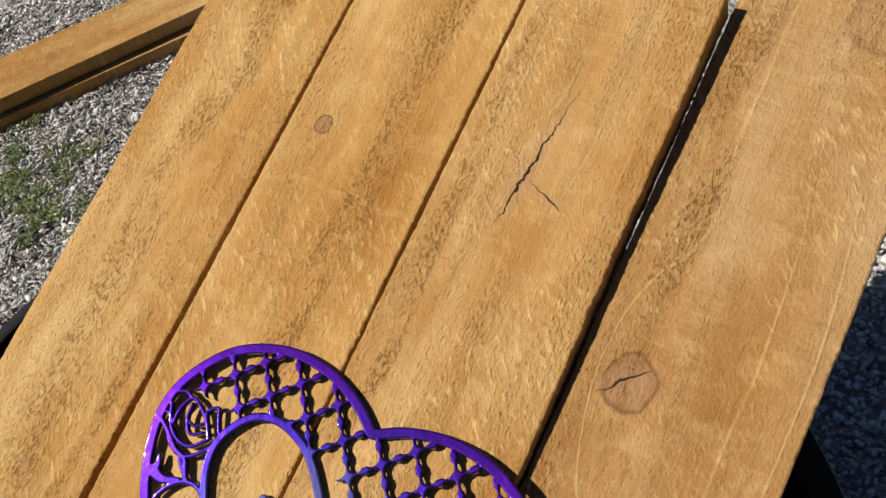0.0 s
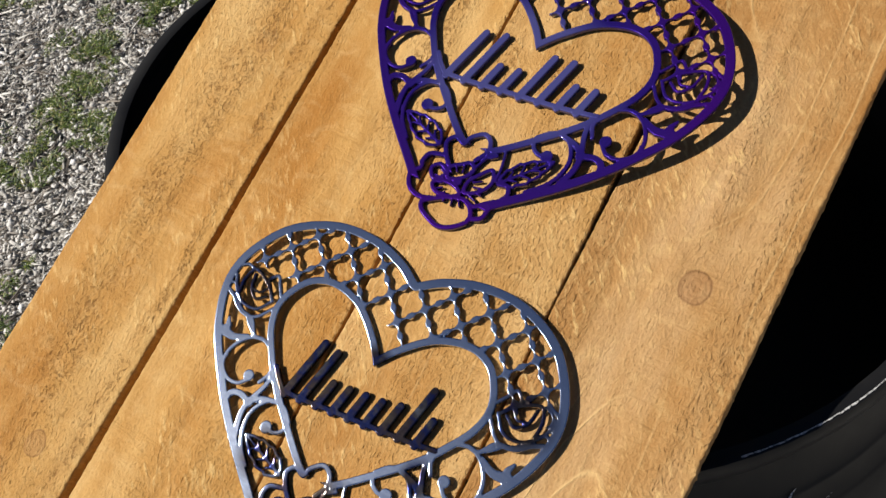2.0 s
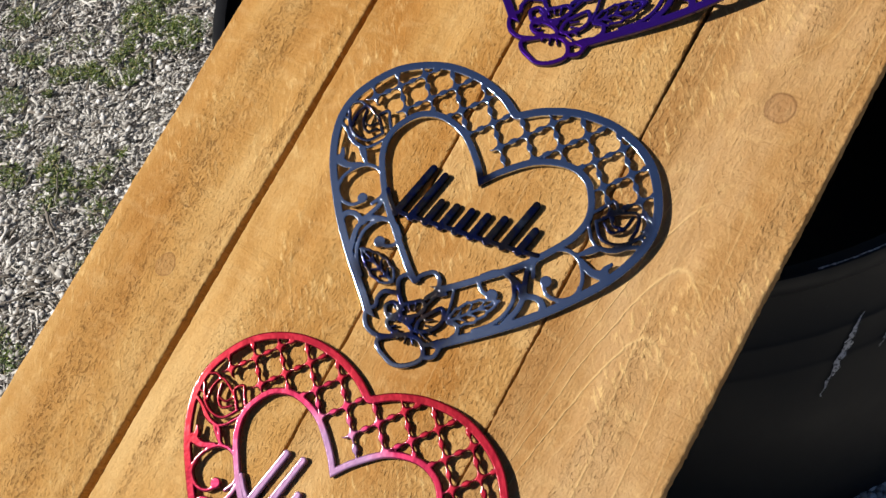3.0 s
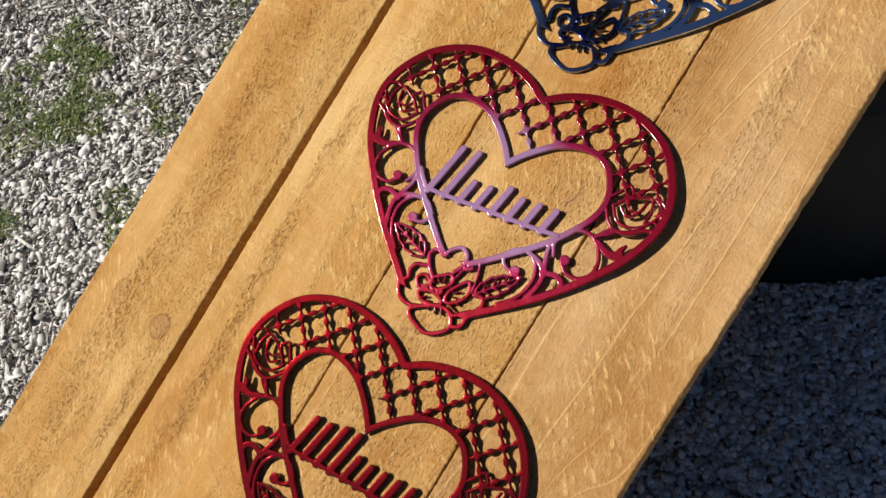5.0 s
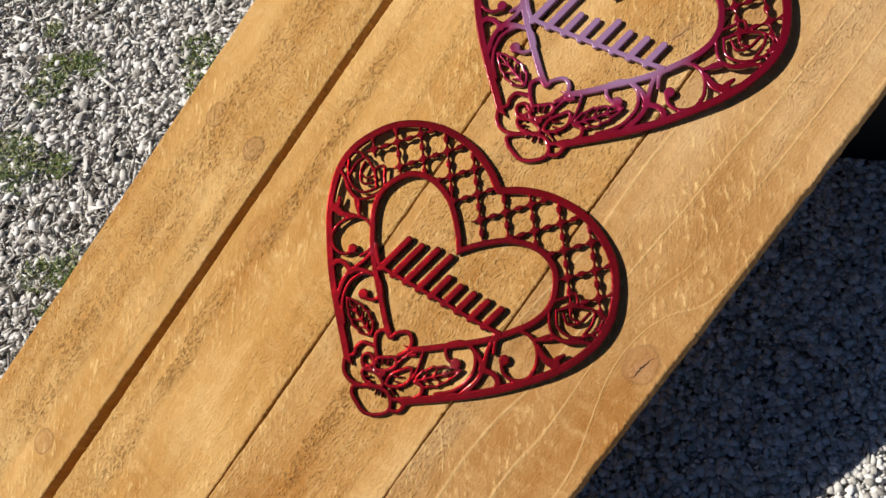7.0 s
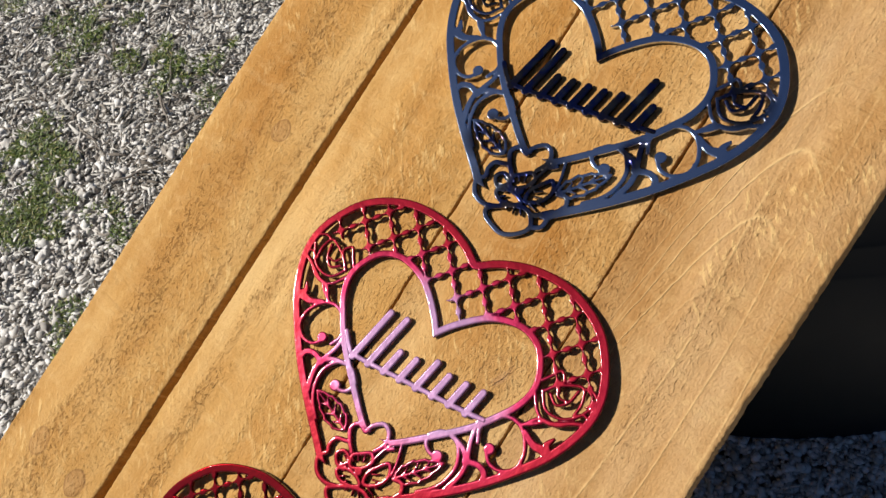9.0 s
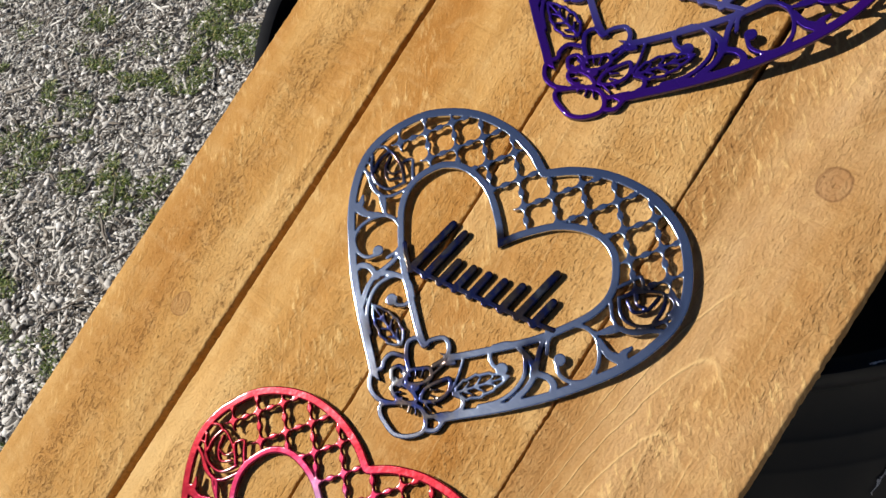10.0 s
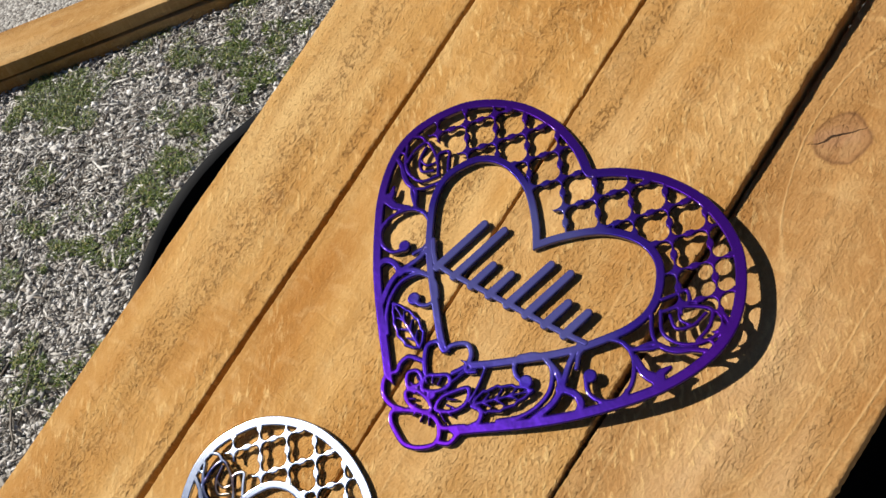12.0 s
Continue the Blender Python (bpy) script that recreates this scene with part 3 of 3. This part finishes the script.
# ---- the black tub under the planks ----
def build_tub():
    """A wide oval tub whose wall flares towards the ground, with two moulded steps under a rolled rim."""
    tub = new("tub")
    tub.matrix_world = pose(TUB[0], TUB[1], 0)
    tagged(tub, "scuffed black plastic oval tub standing on gravel, holding planks", "tub")
    wall = [(0.120, 0.000), (0.123, 0.012), (0.115, 0.05), (0.097, 0.11), (0.072, 0.185), (0.044, 0.256), (0.0415, 0.260), (0.0395, 0.262), (0.029, 0.292), (0.027, 0.295), (0.0245, 0.297), (0.008, 0.345), (0.0, 0.378)]

    def at(grow, z, angle):
        return ((TUB[2] + grow) * math.cos(angle), (TUB[3] + grow) * math.sin(angle), z)

    def shell(name, steps, closed=False):
        bm = bmesh.new()
        n = 96
        rings = [[bm.verts.new(at(g, z, 2 * math.pi * i / n)) for i in range(n)] for g, z in steps]
        for a, b in zip(rings, rings[1:] + (rings[:1] if closed else [])):
            for j in range(n):
                bm.faces.new((a[j], a[(j + 1) % n], b[(j + 1) % n], b[j]))
        if not closed:
            bm.faces.new(rings[-1])
            bm.faces.new(rings[0][::-1])
        ob = part(name, bm, PLASTIC, tub)
        ob.data.polygons.foreach_set("use_smooth", [True] * len(ob.data.polygons))
        ob.data.set_sharp_from_angle(angle=radians(40))

    shell("body", wall + [(-0.004, 0.380), (-0.004, 0.345), (0.014, 0.29), (0.055, 0.17), (0.085, 0.03), (-0.10, 0.025)])
    shell("rim", [(0.0, 0.364), (0.010, 0.362), (0.013, 0.367), (0.013, 0.387), (0.010, 0.392), (0.001, 0.393), (-0.005, 0.390), (-0.005, 0.372)], True)
    # pale scrape marks on the wall
    for u0, z0, u1, z1, wide in ((0.448, 0.302, 0.444, 0.215, 0.0065), (0.479, 0.274, 0.475, 0.252, 0.0022)):
        bm = bmesh.new()
        n, prev = 22, None
        for i in range(n + 1):
            f = i / n
            w = wide * (0.12 + math.sin(math.pi * min(f * 1.1, 1)) * (0.35 + 0.65 * random.random()))
            z = z0 + (z1 - z0) * f
            u = u0 + (u1 - u0) * f + 0.0016 * random.uniform(-1, 1)
            grow = float(np.interp(z, [q[1] for q in wall], [q[0] for q in wall])) + 0.0012
            row = [bm.verts.new(at(grow, z, -math.acos(v / (TUB[2] + grow)))) for v in (u - w / 2, u + w / 2)]
            if prev:
                bm.faces.new((prev[0], prev[1], row[1], row[0]))
            prev = row
        part("scrape", bm, SCUFF, tub, "pale scraped plastic")
    # the rim's top is rubbed pale where it stands clear of the planks
    bm = bmesh.new()
    prev = None
    for i in range(61):
        angle = radians(-39.0 + 30.0 * i / 60)
        inner, outer = 0.0072 - 0.0006 * random.random(), 0.0076 + 0.0012 * random.random()
        row = [bm.verts.new(at(inner, 0.3936, angle)), bm.verts.new(at(outer, 0.3932, angle))]
        if prev:
            bm.faces.new((prev[0], prev[1], row[1], row[0]))
        prev = row
    part("scrape", bm, SCUFF, tub, "pale rubbed rim edge")
    return tub


build_tub()

# ---- two boards stacked on the gravel ----
def board_mesh(name, length, width, height, material):
    bm = bmesh.new()
    bmesh.ops.create_cube(bm, size=1)
    bmesh.ops.scale(bm, vec=(width, length, height), verts=bm.verts)
    bmesh.ops.bevel(bm, geom=list(bm.edges), offset=0.003, segments=2, profile=0.6, affect="EDGES")
    return part(name, bm, material, None)


WOOD_B = wood("amber_wood_board", [(0.012, 0.22, 0.012, 0.5), (-0.015, -0.35, 0.014, 0.5)], 15.0)
upper = board_mesh("board", 2.2, 0.155, 0.034, WOOD_B)
upper.matrix_world = pose(-1.325, 0.815, 0.058, 0, 0, -29.4)
tagged(upper, "amber-stained board lying on another board on gravel", "board", "stacked boards")
lower = board_mesh("board", 2.2, 0.155, 0.034, WOOD_B)
lower.matrix_world = pose(-1.308, 0.820, 0.0205, 0, 0, -30.6)
tagged(lower, "amber-stained board lying on gravel under another board", "board", "stacked boards")

# ---- sticks and stones that stand out on the gravel ----
def build_stick(a, b, radius, seed, label):
    bm = bmesh.new()
    a, b = Vector((*a, 0.015)), Vector((*b, 0.018))
    rings, n = [], 9
    side = (b - a).normalized().cross(Vector((0, 0, 1)))
    for i in range(n + 1):
        f = i / n
        c = a.lerp(b, f) + side * 0.006 * noise.noise(Vector((f * 3, seed, 0))) + Vector((0, 0, 0.003 * noise.noise(Vector((f * 4, seed, 5)))))
        r = radius * (1 - 0.55 * f) * (0.85 + 0.3 * noise.noise(Vector((f * 9, seed, 2))))
        rings.append([bm.verts.new(c + side * r * math.cos(k * math.pi / 3) + Vector((0, 0, r * math.sin(k * math.pi / 3)))) for k in range(6)])
    for p_, q_ in zip(rings, rings[1:]):
        for k in range(6):
            bm.faces.new((p_[k], p_[(k + 1) % 6], q_[(k + 1) % 6], q_[k]))
    bm.faces.new(rings[0][::-1])
    bm.faces.new(rings[-1])
    return tagged(part("twig", bm, CHIP, None), label, "twig", "twigs on the gravel")


for k_, (a_, b_, r_) in enumerate((((-0.747, -0.279), (-0.638, -0.299), 0.0022), ((-0.583, -0.327), (-0.527, -0.253), 0.0026), ((-0.657, -0.150), (-0.582, -0.191), 0.0034), ((-0.571, -0.202), (-0.544, -0.129), 0.0028),
                                   ((-0.613, -0.015), (-0.588, -0.089), 0.0024), ((-0.678, -0.142), (-0.619, -0.171), 0.0024), ((-0.735, -0.054), (-0.653, -0.134), 0.0022))):
    build_stick(a_, b_, r_, k_ * 3.7, "thin weathered grey-brown twig lying on gravel")


def build_stone(x, y, size, seed):
    bm = bmesh.new()
    bmesh.ops.create_icosphere(bm, subdivisions=3, radius=size)
    for v in bm.verts:
        d = v.co.normalized()
        v.co *= 0.85 + 0.35 * noise.noise(d * 1.3 + Vector((seed, 0, 0))) + 0.08 * noise.noise(d * 5 + Vector((0, seed, 0)))
        v.co.z *= 0.7
    ob = part("stone", bm, PALE, None)
    ob.location = (x, y, 0.006 + size * 0.35)
    return tagged(ob, "pale rounded limestone stone among finer gravel", "stone", "larger stones in the gravel")


pale_ = Mat("pale_stone")
PALE = pale_.done(pale_.ramp(pale_.noise(pale_.coords(), 160, 5, 0.6), [(0.3, (0.55, 0.52, 0.48)), (0.7, (0.82, 0.80, 0.77))]), 0.8, pale_.bump(pale_.noise(pale_.coords(), 400, 4, 0.6), 0.4, 0.001))
for k_, (x_, y_, r_) in enumerate(((-1.189, 0.274, 0.015), (-0.942, 0.962, 0.014), (-1.172, 0.300, 0.009), (-0.754, -0.069, 0.009), (-0.918, -0.026, 0.009), (-0.511, -0.451, 0.009))):
    build_stone(x_, y_, r_, k_ * 2.3)

# ---- the cut-metal hearts ----
def spline(points, closed=False, steps=10):
    """Catmull-Rom curve through points."""
    p = [np.array(q, float) for q in points]
    out = []
    n = len(p)
    for i in range(n if closed else n - 1):
        p1, p2 = p[i], p[(i + 1) % n]
        p0 = p[i - 1] if closed or i > 0 else 2 * p1 - p2
        p3 = p[(i + 2) % n] if closed or i + 2 < n else 2 * p2 - p1
        for k in range(steps):
            t = k / steps
            out.append(0.5 * (2 * p1 + (p2 - p0) * t + (2 * p0 - 5 * p1 + 4 * p2 - p3) * t * t + (3 * p1 - p0 - 3 * p2 + p3) * t ** 3))
    if not closed:
        out.append(p[-1])
    return np.array(out)


# right half of the outlines in millimetres: u to the right, v down from the cleft
OUTER = [(0, 0), (22, -13), (54, -23), (90, -24), (121, -15), (147, 1), (165, 23), (177, 48), (180, 73), (174, 99), (161, 126), (142, 152), (118, 180), (91, 206), (58, 234), (28, 258), (0, 266)]
INNER = [(0, 86), (17, 66), (43, 45), (72, 37), (94, 43), (107, 59), (112, 76), (108, 94), (97, 112), (78, 136), (50, 162), (18, 189), (0, 198)]
CELL = 0.7


def both_sides(half):
    right = spline(half)
    left = right[::-1][1:-1] * np.array([-1, 1])
    return np.concatenate([right, left])


class Field:
    """A flat shape as distances on a grid; negative inside."""
    def __init__(self, u0, u1, v0, v1):
        self.u = np.arange(u0, u1 + CELL, CELL)
        self.v = np.arange(v0, v1 + CELL, CELL)
        self.U, self.V = np.meshgrid(self.u, self.v, indexing="ij")
        self.d = np.full(self.U.shape, 9.0)

    def segment(self, target, a, b, ra, rb):
        reach = max(ra, rb) + 7
        lo, hi = np.minimum(a, b) - reach, np.maximum(a, b) + reach
        i0, i1 = np.searchsorted(self.u, [lo[0], hi[0]])
        j0, j1 = np.searchsorted(self.v, [lo[1], hi[1]])
        if i1 <= i0 or j1 <= j0:
            return
        U, V = self.U[i0:i1, j0:j1], self.V[i0:i1, j0:j1]
        ab = b - a
        t = np.clip(((U - a[0]) * ab[0] + (V - a[1]) * ab[1]) / max(ab @ ab, 1e-9), 0, 1)
        d = np.hypot(U - a[0] - t * ab[0], V - a[1] - t * ab[1]) - (ra + (rb - ra) * t)
        target[i0:i1, j0:j1] = np.minimum(target[i0:i1, j0:j1], d)

    def stroke(self, points, width, end=None, smooth=True, closed=False):
        p = spline(points, closed, 8) if smooth else np.array(points, float)
        if closed:
            p = np.concatenate([p, p[:1]])
        n = len(p) - 1
        end = width if end is None else end
        for i in range(n):
            wa, wb = width + (end - width) * i / n, width + (end - width) * (i + 1) / n
            self.segment(self.d, p[i], p[i + 1], wa / 2, wb / 2)

    def dot(self, u, v, r):
        self.d = np.minimum(self.d, np.hypot(self.U - u, self.V - v) - r)

    def signed(self, poly):
        d = np.full(self.U.shape, 60.0)
        inside = np.zeros(self.U.shape, bool)
        q = np.roll(poly, -1, axis=0)
        for a, b in zip(poly, q):
            ab = b - a
            t = np.clip(((self.U - a[0]) * ab[0] + (self.V - a[1]) * ab[1]) / max(ab @ ab, 1e-9), 0, 1)
            d = np.minimum(d, np.hypot(self.U - a[0] - t * ab[0], self.V - a[1] - t * ab[1]))
            if a[1] != b[1]:
                cross = ((a[1] > self.V) != (b[1] > self.V)) & (self.U < (b[0] - a[0]) * (self.V - a[1]) / (b[1] - a[1]) + a[0])
                inside ^= cross
        return np.where(inside, -d, d)

    def solid(self, name, material, thick, base=0.0, edge=0.38, arch=None):
        """The shape as a plate: rounded rim, millimetres in, metres out."""
        gu, gv = np.gradient(self.d, CELL)
        norm = np.maximum(np.hypot(gu, gv), 0.3)
        out = np.clip(self.d, 0, CELL * 1.5)
        inside = self.d < 0
        cell = inside[:-1, :-1] | inside[1:, :-1] | inside[:-1, 1:] | inside[1:, 1:]
        P = self.U - out * gu / norm / norm
        Q = self.V - out * gv / norm / norm
        depth = np.clip(-self.d, 0, edge)
        Z = thick - edge + np.sqrt(np.maximum(edge ** 2 - (edge - depth) ** 2, 0))
        if arch is not None:
            lift = arch(P, Q)
        else:
            lift = 0 * P
        ci, cj = np.nonzero(cell)
        ny = self.U.shape[1]
        quad = np.stack([ci * ny + cj, ci * ny + cj + 1, (ci + 1) * ny + cj + 1, (ci + 1) * ny + cj], -1)
        used = np.unique(quad)
        index = np.full(self.U.size, -1)
        index[used] = np.arange(len(used))
        quad = index[quad]
        top = np.stack([P.ravel()[used], -Q.ravel()[used], (Z + lift).ravel()[used] + base], -1) / 1000
        low = np.stack([P.ravel()[used], -Q.ravel()[used], lift.ravel()[used] + base], -1) / 1000
        n = len(used)
        # rim edges belong to one cell only
        e = np.concatenate([quad[:, [0, 1]], quad[:, [1, 2]], quad[:, [2, 3]], quad[:, [3, 0]]])
        key = np.sort(e, 1)
        code = key[:, 0] * n + key[:, 1]
        _, first, count = np.unique(code, return_index=True, return_counts=True)
        rim = e[first[count == 1]]
        tris = np.concatenate([quad[:, [0, 2, 1]], quad[:, [0, 3, 2]], quad[:, [0, 1, 2]] + n, quad[:, [0, 2, 3]] + n,
                               np.stack([rim[:, 0], rim[:, 1], rim[:, 1] + n], -1), np.stack([rim[:, 0], rim[:, 1] + n, rim[:, 0] + n], -1)])
        me = big_mesh(name, np.concatenate([top, low]), tris, material)
        me.polygons.foreach_set("use_smooth", np.concatenate([np.ones(len(quad) * 2, bool), np.zeros(len(quad) * 2 + len(rim) * 2, bool)]))
        return me


def circle(cu, cv, ru, rv=None, a0=0.0, a1=360.0, tilt=0.0, n=14):
    rv = rv or ru
    pts = []
    for i in range(n + 1):
        a = radians(a0 + (a1 - a0) * i / n)
        x, y = ru * math.cos(a), rv * math.sin(a)
        c, s = math.cos(radians(tilt)), math.sin(radians(tilt))
        pts.append((cu + x * c - y * s, cv + x * s + y * c))
    return pts


def heart_field():
    f = Field(-186, 186, -31, 284)
    outer, inner = f.signed(both_sides(OUTER)), f.signed(both_sides(INNER))
    near_tip = 247 - f.V
    band = np.maximum(np.maximum(outer, -(outer + 8.5)), -near_tip)
    hoop = np.maximum(np.maximum(-inner, inner - 7.0), f.V - 196)
    # trellis of four-lobed openings between the two bands
    p, q = f.U / 38.0 + (f.V - 20) / 42.0, f.U / 38.0 - (f.V - 20) / 42.0
    p, q = (p - np.round(p)) * 28.3, (q - np.round(q)) * 28.3
    lobe = np.hypot(np.abs(p) - 6.8, np.abs(q) - 6.8) - 6.4
    hole = np.minimum(lobe, np.maximum(np.abs(p), np.abs(q)) - 11.3)
    wall = -hole
    zone = np.maximum(np.maximum(outer + 4, -(inner - 4)), f.V - (58 + 10 * np.sign(f.U)))
    f.d = np.minimum(np.minimum(band, hoop), np.maximum(wall, zone))
    for s in (-1, 1):
        def m(pts):
            return [(s * a, b) for a, b in pts]
        # upper scroll: a ring that ends in a ball, tied to the rim by pointed lobes
        f.stroke(m([(94, 146), (89, 133), (97, 117), (113, 110), (128, 116), (138, 132), (137, 147), (126, 156), (114, 156), (106, 149)]), 4.0)
        f.dot(s * 107, 145, 5.6)
        f.stroke(m([(128, 114), (141, 120), (153, 119)]), 5, 10)
        f.stroke(m([(156, 121), (152, 114), (155, 106)]), 11, 3)
        f.stroke(m([(113, 110), (123, 110), (133, 98), (146, 95), (160, 87), (170, 82)]), 4.2)
        f.stroke(m([(138, 138), (143, 146), (147, 148)]), 4, 7)
        # lower scroll with its forked stem
        f.stroke(m([(48, 165), (58, 156), (68, 154), (79, 159), (87, 173), (86, 189), (79, 203), (66, 216)]), 4.2)
        f.stroke(m([(48, 165), (50, 174), (57, 179), (66, 179)]), 4.2)
        f.dot(s * 66, 178, 6.0)
        f.stroke(m([(68, 154), (84, 158), (94, 166)]), 5, 6)
        f.stroke(m([(84, 128), (87, 147), (94, 166), (95, 180), (90, 198)]), 4.6, 6.5)
        f.stroke(m([(94, 166), (106, 163), (115, 167), (117, 178)]), 6, 7)
        f.dot(s * 94, 166, 5)
        # rose bud: folded outer petals, an almond heart and a curled leaf
        f.stroke(m([(117, 78), (128, 92), (139, 97), (152, 94), (164, 84)]), 3.4)
        f.stroke(m([(123, 74), (134, 87), (149, 88), (162, 80), (171, 66)]), 3.2)
        f.stroke(m([(124, 74), (133, 64), (146, 56), (156, 54), (161, 66), (160, 79)]), 3.2)
        f.stroke(m([(131, 73), (141, 79), (150, 71), (153, 58)]), 3.0)
        f.stroke(m([(133, 64), (140, 72), (150, 71)]), 2.6)
        f.stroke(m([(118, 66), (124, 58), (130, 50), (137, 57), (133, 64)]), 3.2)
        f.stroke(m([(156, 54), (164, 52), (172, 56)]), 3.2)
        f.stroke(m([(160, 79), (168, 74), (174, 76)]), 3.0)
        f.stroke(m([(139, 97), (133, 103), (123, 110)]), 3.6)
    # lobed rose leaves beside the flower: a toothed outline, a midrib and side veins
    def leaf(root, tip, wide):
        root, tip = np.array(root, float), np.array(tip, float)
        ax = tip - root
        nrm = np.array((-ax[1], ax[0])) / np.hypot(*ax)
        for w in (-1, 1):
            edge = [root + ax * a + nrm * wide * w * b for a, b in ((0.0, 0.0), (0.06, 0.40), (0.20, 0.86), (0.25, 0.78), (0.44, 1.0), (0.50, 0.84), (0.68, 0.78), (0.73, 0.58), (0.86, 0.40), (1.0, 0.0))]
            f.stroke(edge, 3.0, smooth=False)
            for at, ln in ((0.16, 0.50), (0.38, 0.58), (0.60, 0.34)):
                f.stroke([root + ax * at, root + ax * (at + 0.13) + nrm * wide * w * ln], 3.4, 1.6, smooth=False)
        f.stroke([root, tip], 3.6, 1.8, smooth=False)
    leaf((-32, 208), (-80, 192), 11.5)
    leaf((40, 218), (75, 180), 10.5)
    for pts in ([(28, 184), (18, 198), (12, 214)], [(28, 184), (34, 204), (36, 218)]):
        f.stroke(pts, 3.0)
    f.d = np.where(f.V < 226, np.maximum(f.d, outer), f.d)
    # the open flower at the tip
    for pts in ([(-13, 222), (-21, 214), (-27, 203), (-21, 195), (-11, 198), (-8, 190), (2, 182), (11, 186), (14, 196), (8, 208)],
                [(-23, 216), (-35, 220), (-38, 229), (-36, 236), (-42, 245), (-35, 257), (-22, 261), (-8, 257)],
                [(-8, 257), (-16, 264), (-12, 271), (0, 276), (11, 278), (23, 273), (33, 262), (30, 252), (20, 246), (6, 249), (-8, 257)],
                [(33, 260), (43, 254), (45, 243), (50, 232), (53, 225), (49, 218), (40, 219)],
                [(20, 246), (30, 248), (40, 240), (45, 236)]):
        f.stroke(pts, 4.8)
    for pts in ([(-6, 234), (-10, 224), (-2, 217), (6, 212), (12, 218), (6, 228)], [(-10, 250), (-17, 244), (-9, 238), (4, 238), (12, 243), (4, 249)],
                [(16, 240), (13, 230), (20, 218), (28, 210), (34, 220), (29, 232)], [(-18, 240), (-26, 232), (-20, 225), (-10, 230)]):
        f.stroke(pts, 4.2, closed=True)
    for a in range(0, 360, 20):
        c, s_ = math.cos(radians(a)), math.sin(radians(a))
        f.stroke([(6 + 16 * c, 236 + 13 * s_), (6 + 25 * c, 236 + 20 * s_)], 2.2, 1.5, smooth=False)
    f.stroke([(14, 197), (18, 200), (24, 196)], 4)
    f.dot(4, 233, 4.5)
    return f


def name_field(strokes):
    """The cut-out name stands as plain slanting bars on a thin connecting bar that runs from hoop to hoop."""
    f = Field(-94, 98, 62, 176)
    f.stroke([(-86, 126), (-74, 138), (-61, 142), (0, 136), (60, 130), (88, 126)], 5.0)
    for k, tall in enumerate(strokes):
        t = k / max(len(strokes) - 1, 1)
        u, v = -63 + 135 * t, 142 - 14 * t
        f.stroke([(u - 3, v + 2), (u - 3 + 11 * tall, v - 46 * tall)], 8.2, 7.4, smooth=False)
    return f


HEART = heart_field()


def build_heart(notch, turn, scale, material, coat, strokes, thick, dish, rise=2.0, left=3.0):
    thing = new("heart_ornament")
    thing.matrix_world = LEVEL @ pose(notch[0], notch[1], TOP + 0.0008, 0, 0, turn) @ Matrix.Scale(scale, 4)
    tagged(thing, coat, "heart ornament", "cut-metal hearts on the planks")

    def arch(u, v):
        # the sheet is slightly dished: its lobes stand off the boards, its tip rests on them
        return dish * ((u / 180.0) ** 2 * 0.9 + 0.55 * np.clip((200 - v) / 220.0, 0, 1.1)) + rise * np.clip(u / 180.0, 0, 1.1) ** 2 + left * np.clip(-u / 180.0, 0, 1.1) ** 2

    plate = new("plate", HEART.solid("plate", material, thick, edge=0.38 if material is STEEL else 0.95, arch=arch))
    bars = new("lettering", name_field(strokes).solid("lettering", BLUED if material is STEEL else material, thick + 0.35, edge=0.38 if material is STEEL else 0.95, arch=arch))
    plate.parent = bars.parent = thing
    tagged(bars, "row of plain slanting bars joined by a strip")
    return thing


build_heart((0.2265, 0.5455), -4.6, 1.044, PURPLE, "glossy violet-blue coated metal heart with trellis and flowers", (1.15, 1.2, 0.5, 0.5, 1.0, 1.0, 0.5, 0.5), 3.8, 2.4, 11.5, 3.0)
build_heart((0.2234, 0.1990), -0.1, 1.0, STEEL, "bare brushed steel heart with blued tint, trellis and flowers", (1.2, 1.1, 0.5, 0.5, 0.5, 0.5, 0.55, 1.05, 0.5), 3.4, 1.8, 3.0, 6.5)
build_heart((0.2296, -0.1142), 1.9, 0.980, RED, "glossy candy-red coated metal heart with trellis and flowers", (1.2, 1.2, 0.5, 0.5, 0.65, 0.5, 0.5, 0.5), 3.6, 2.0, 6.0, 5.0)
build_heart((0.2508, -0.4205), 1.6, 0.986, GARNET, "glossy dark garnet coated metal heart with trellis and flowers", (0.9, 0.9, 1.0, 1.0, 0.55, 0.5, 0.5, 0.5, 0.5), 3.8, 2.4, 3.0, 4.5)
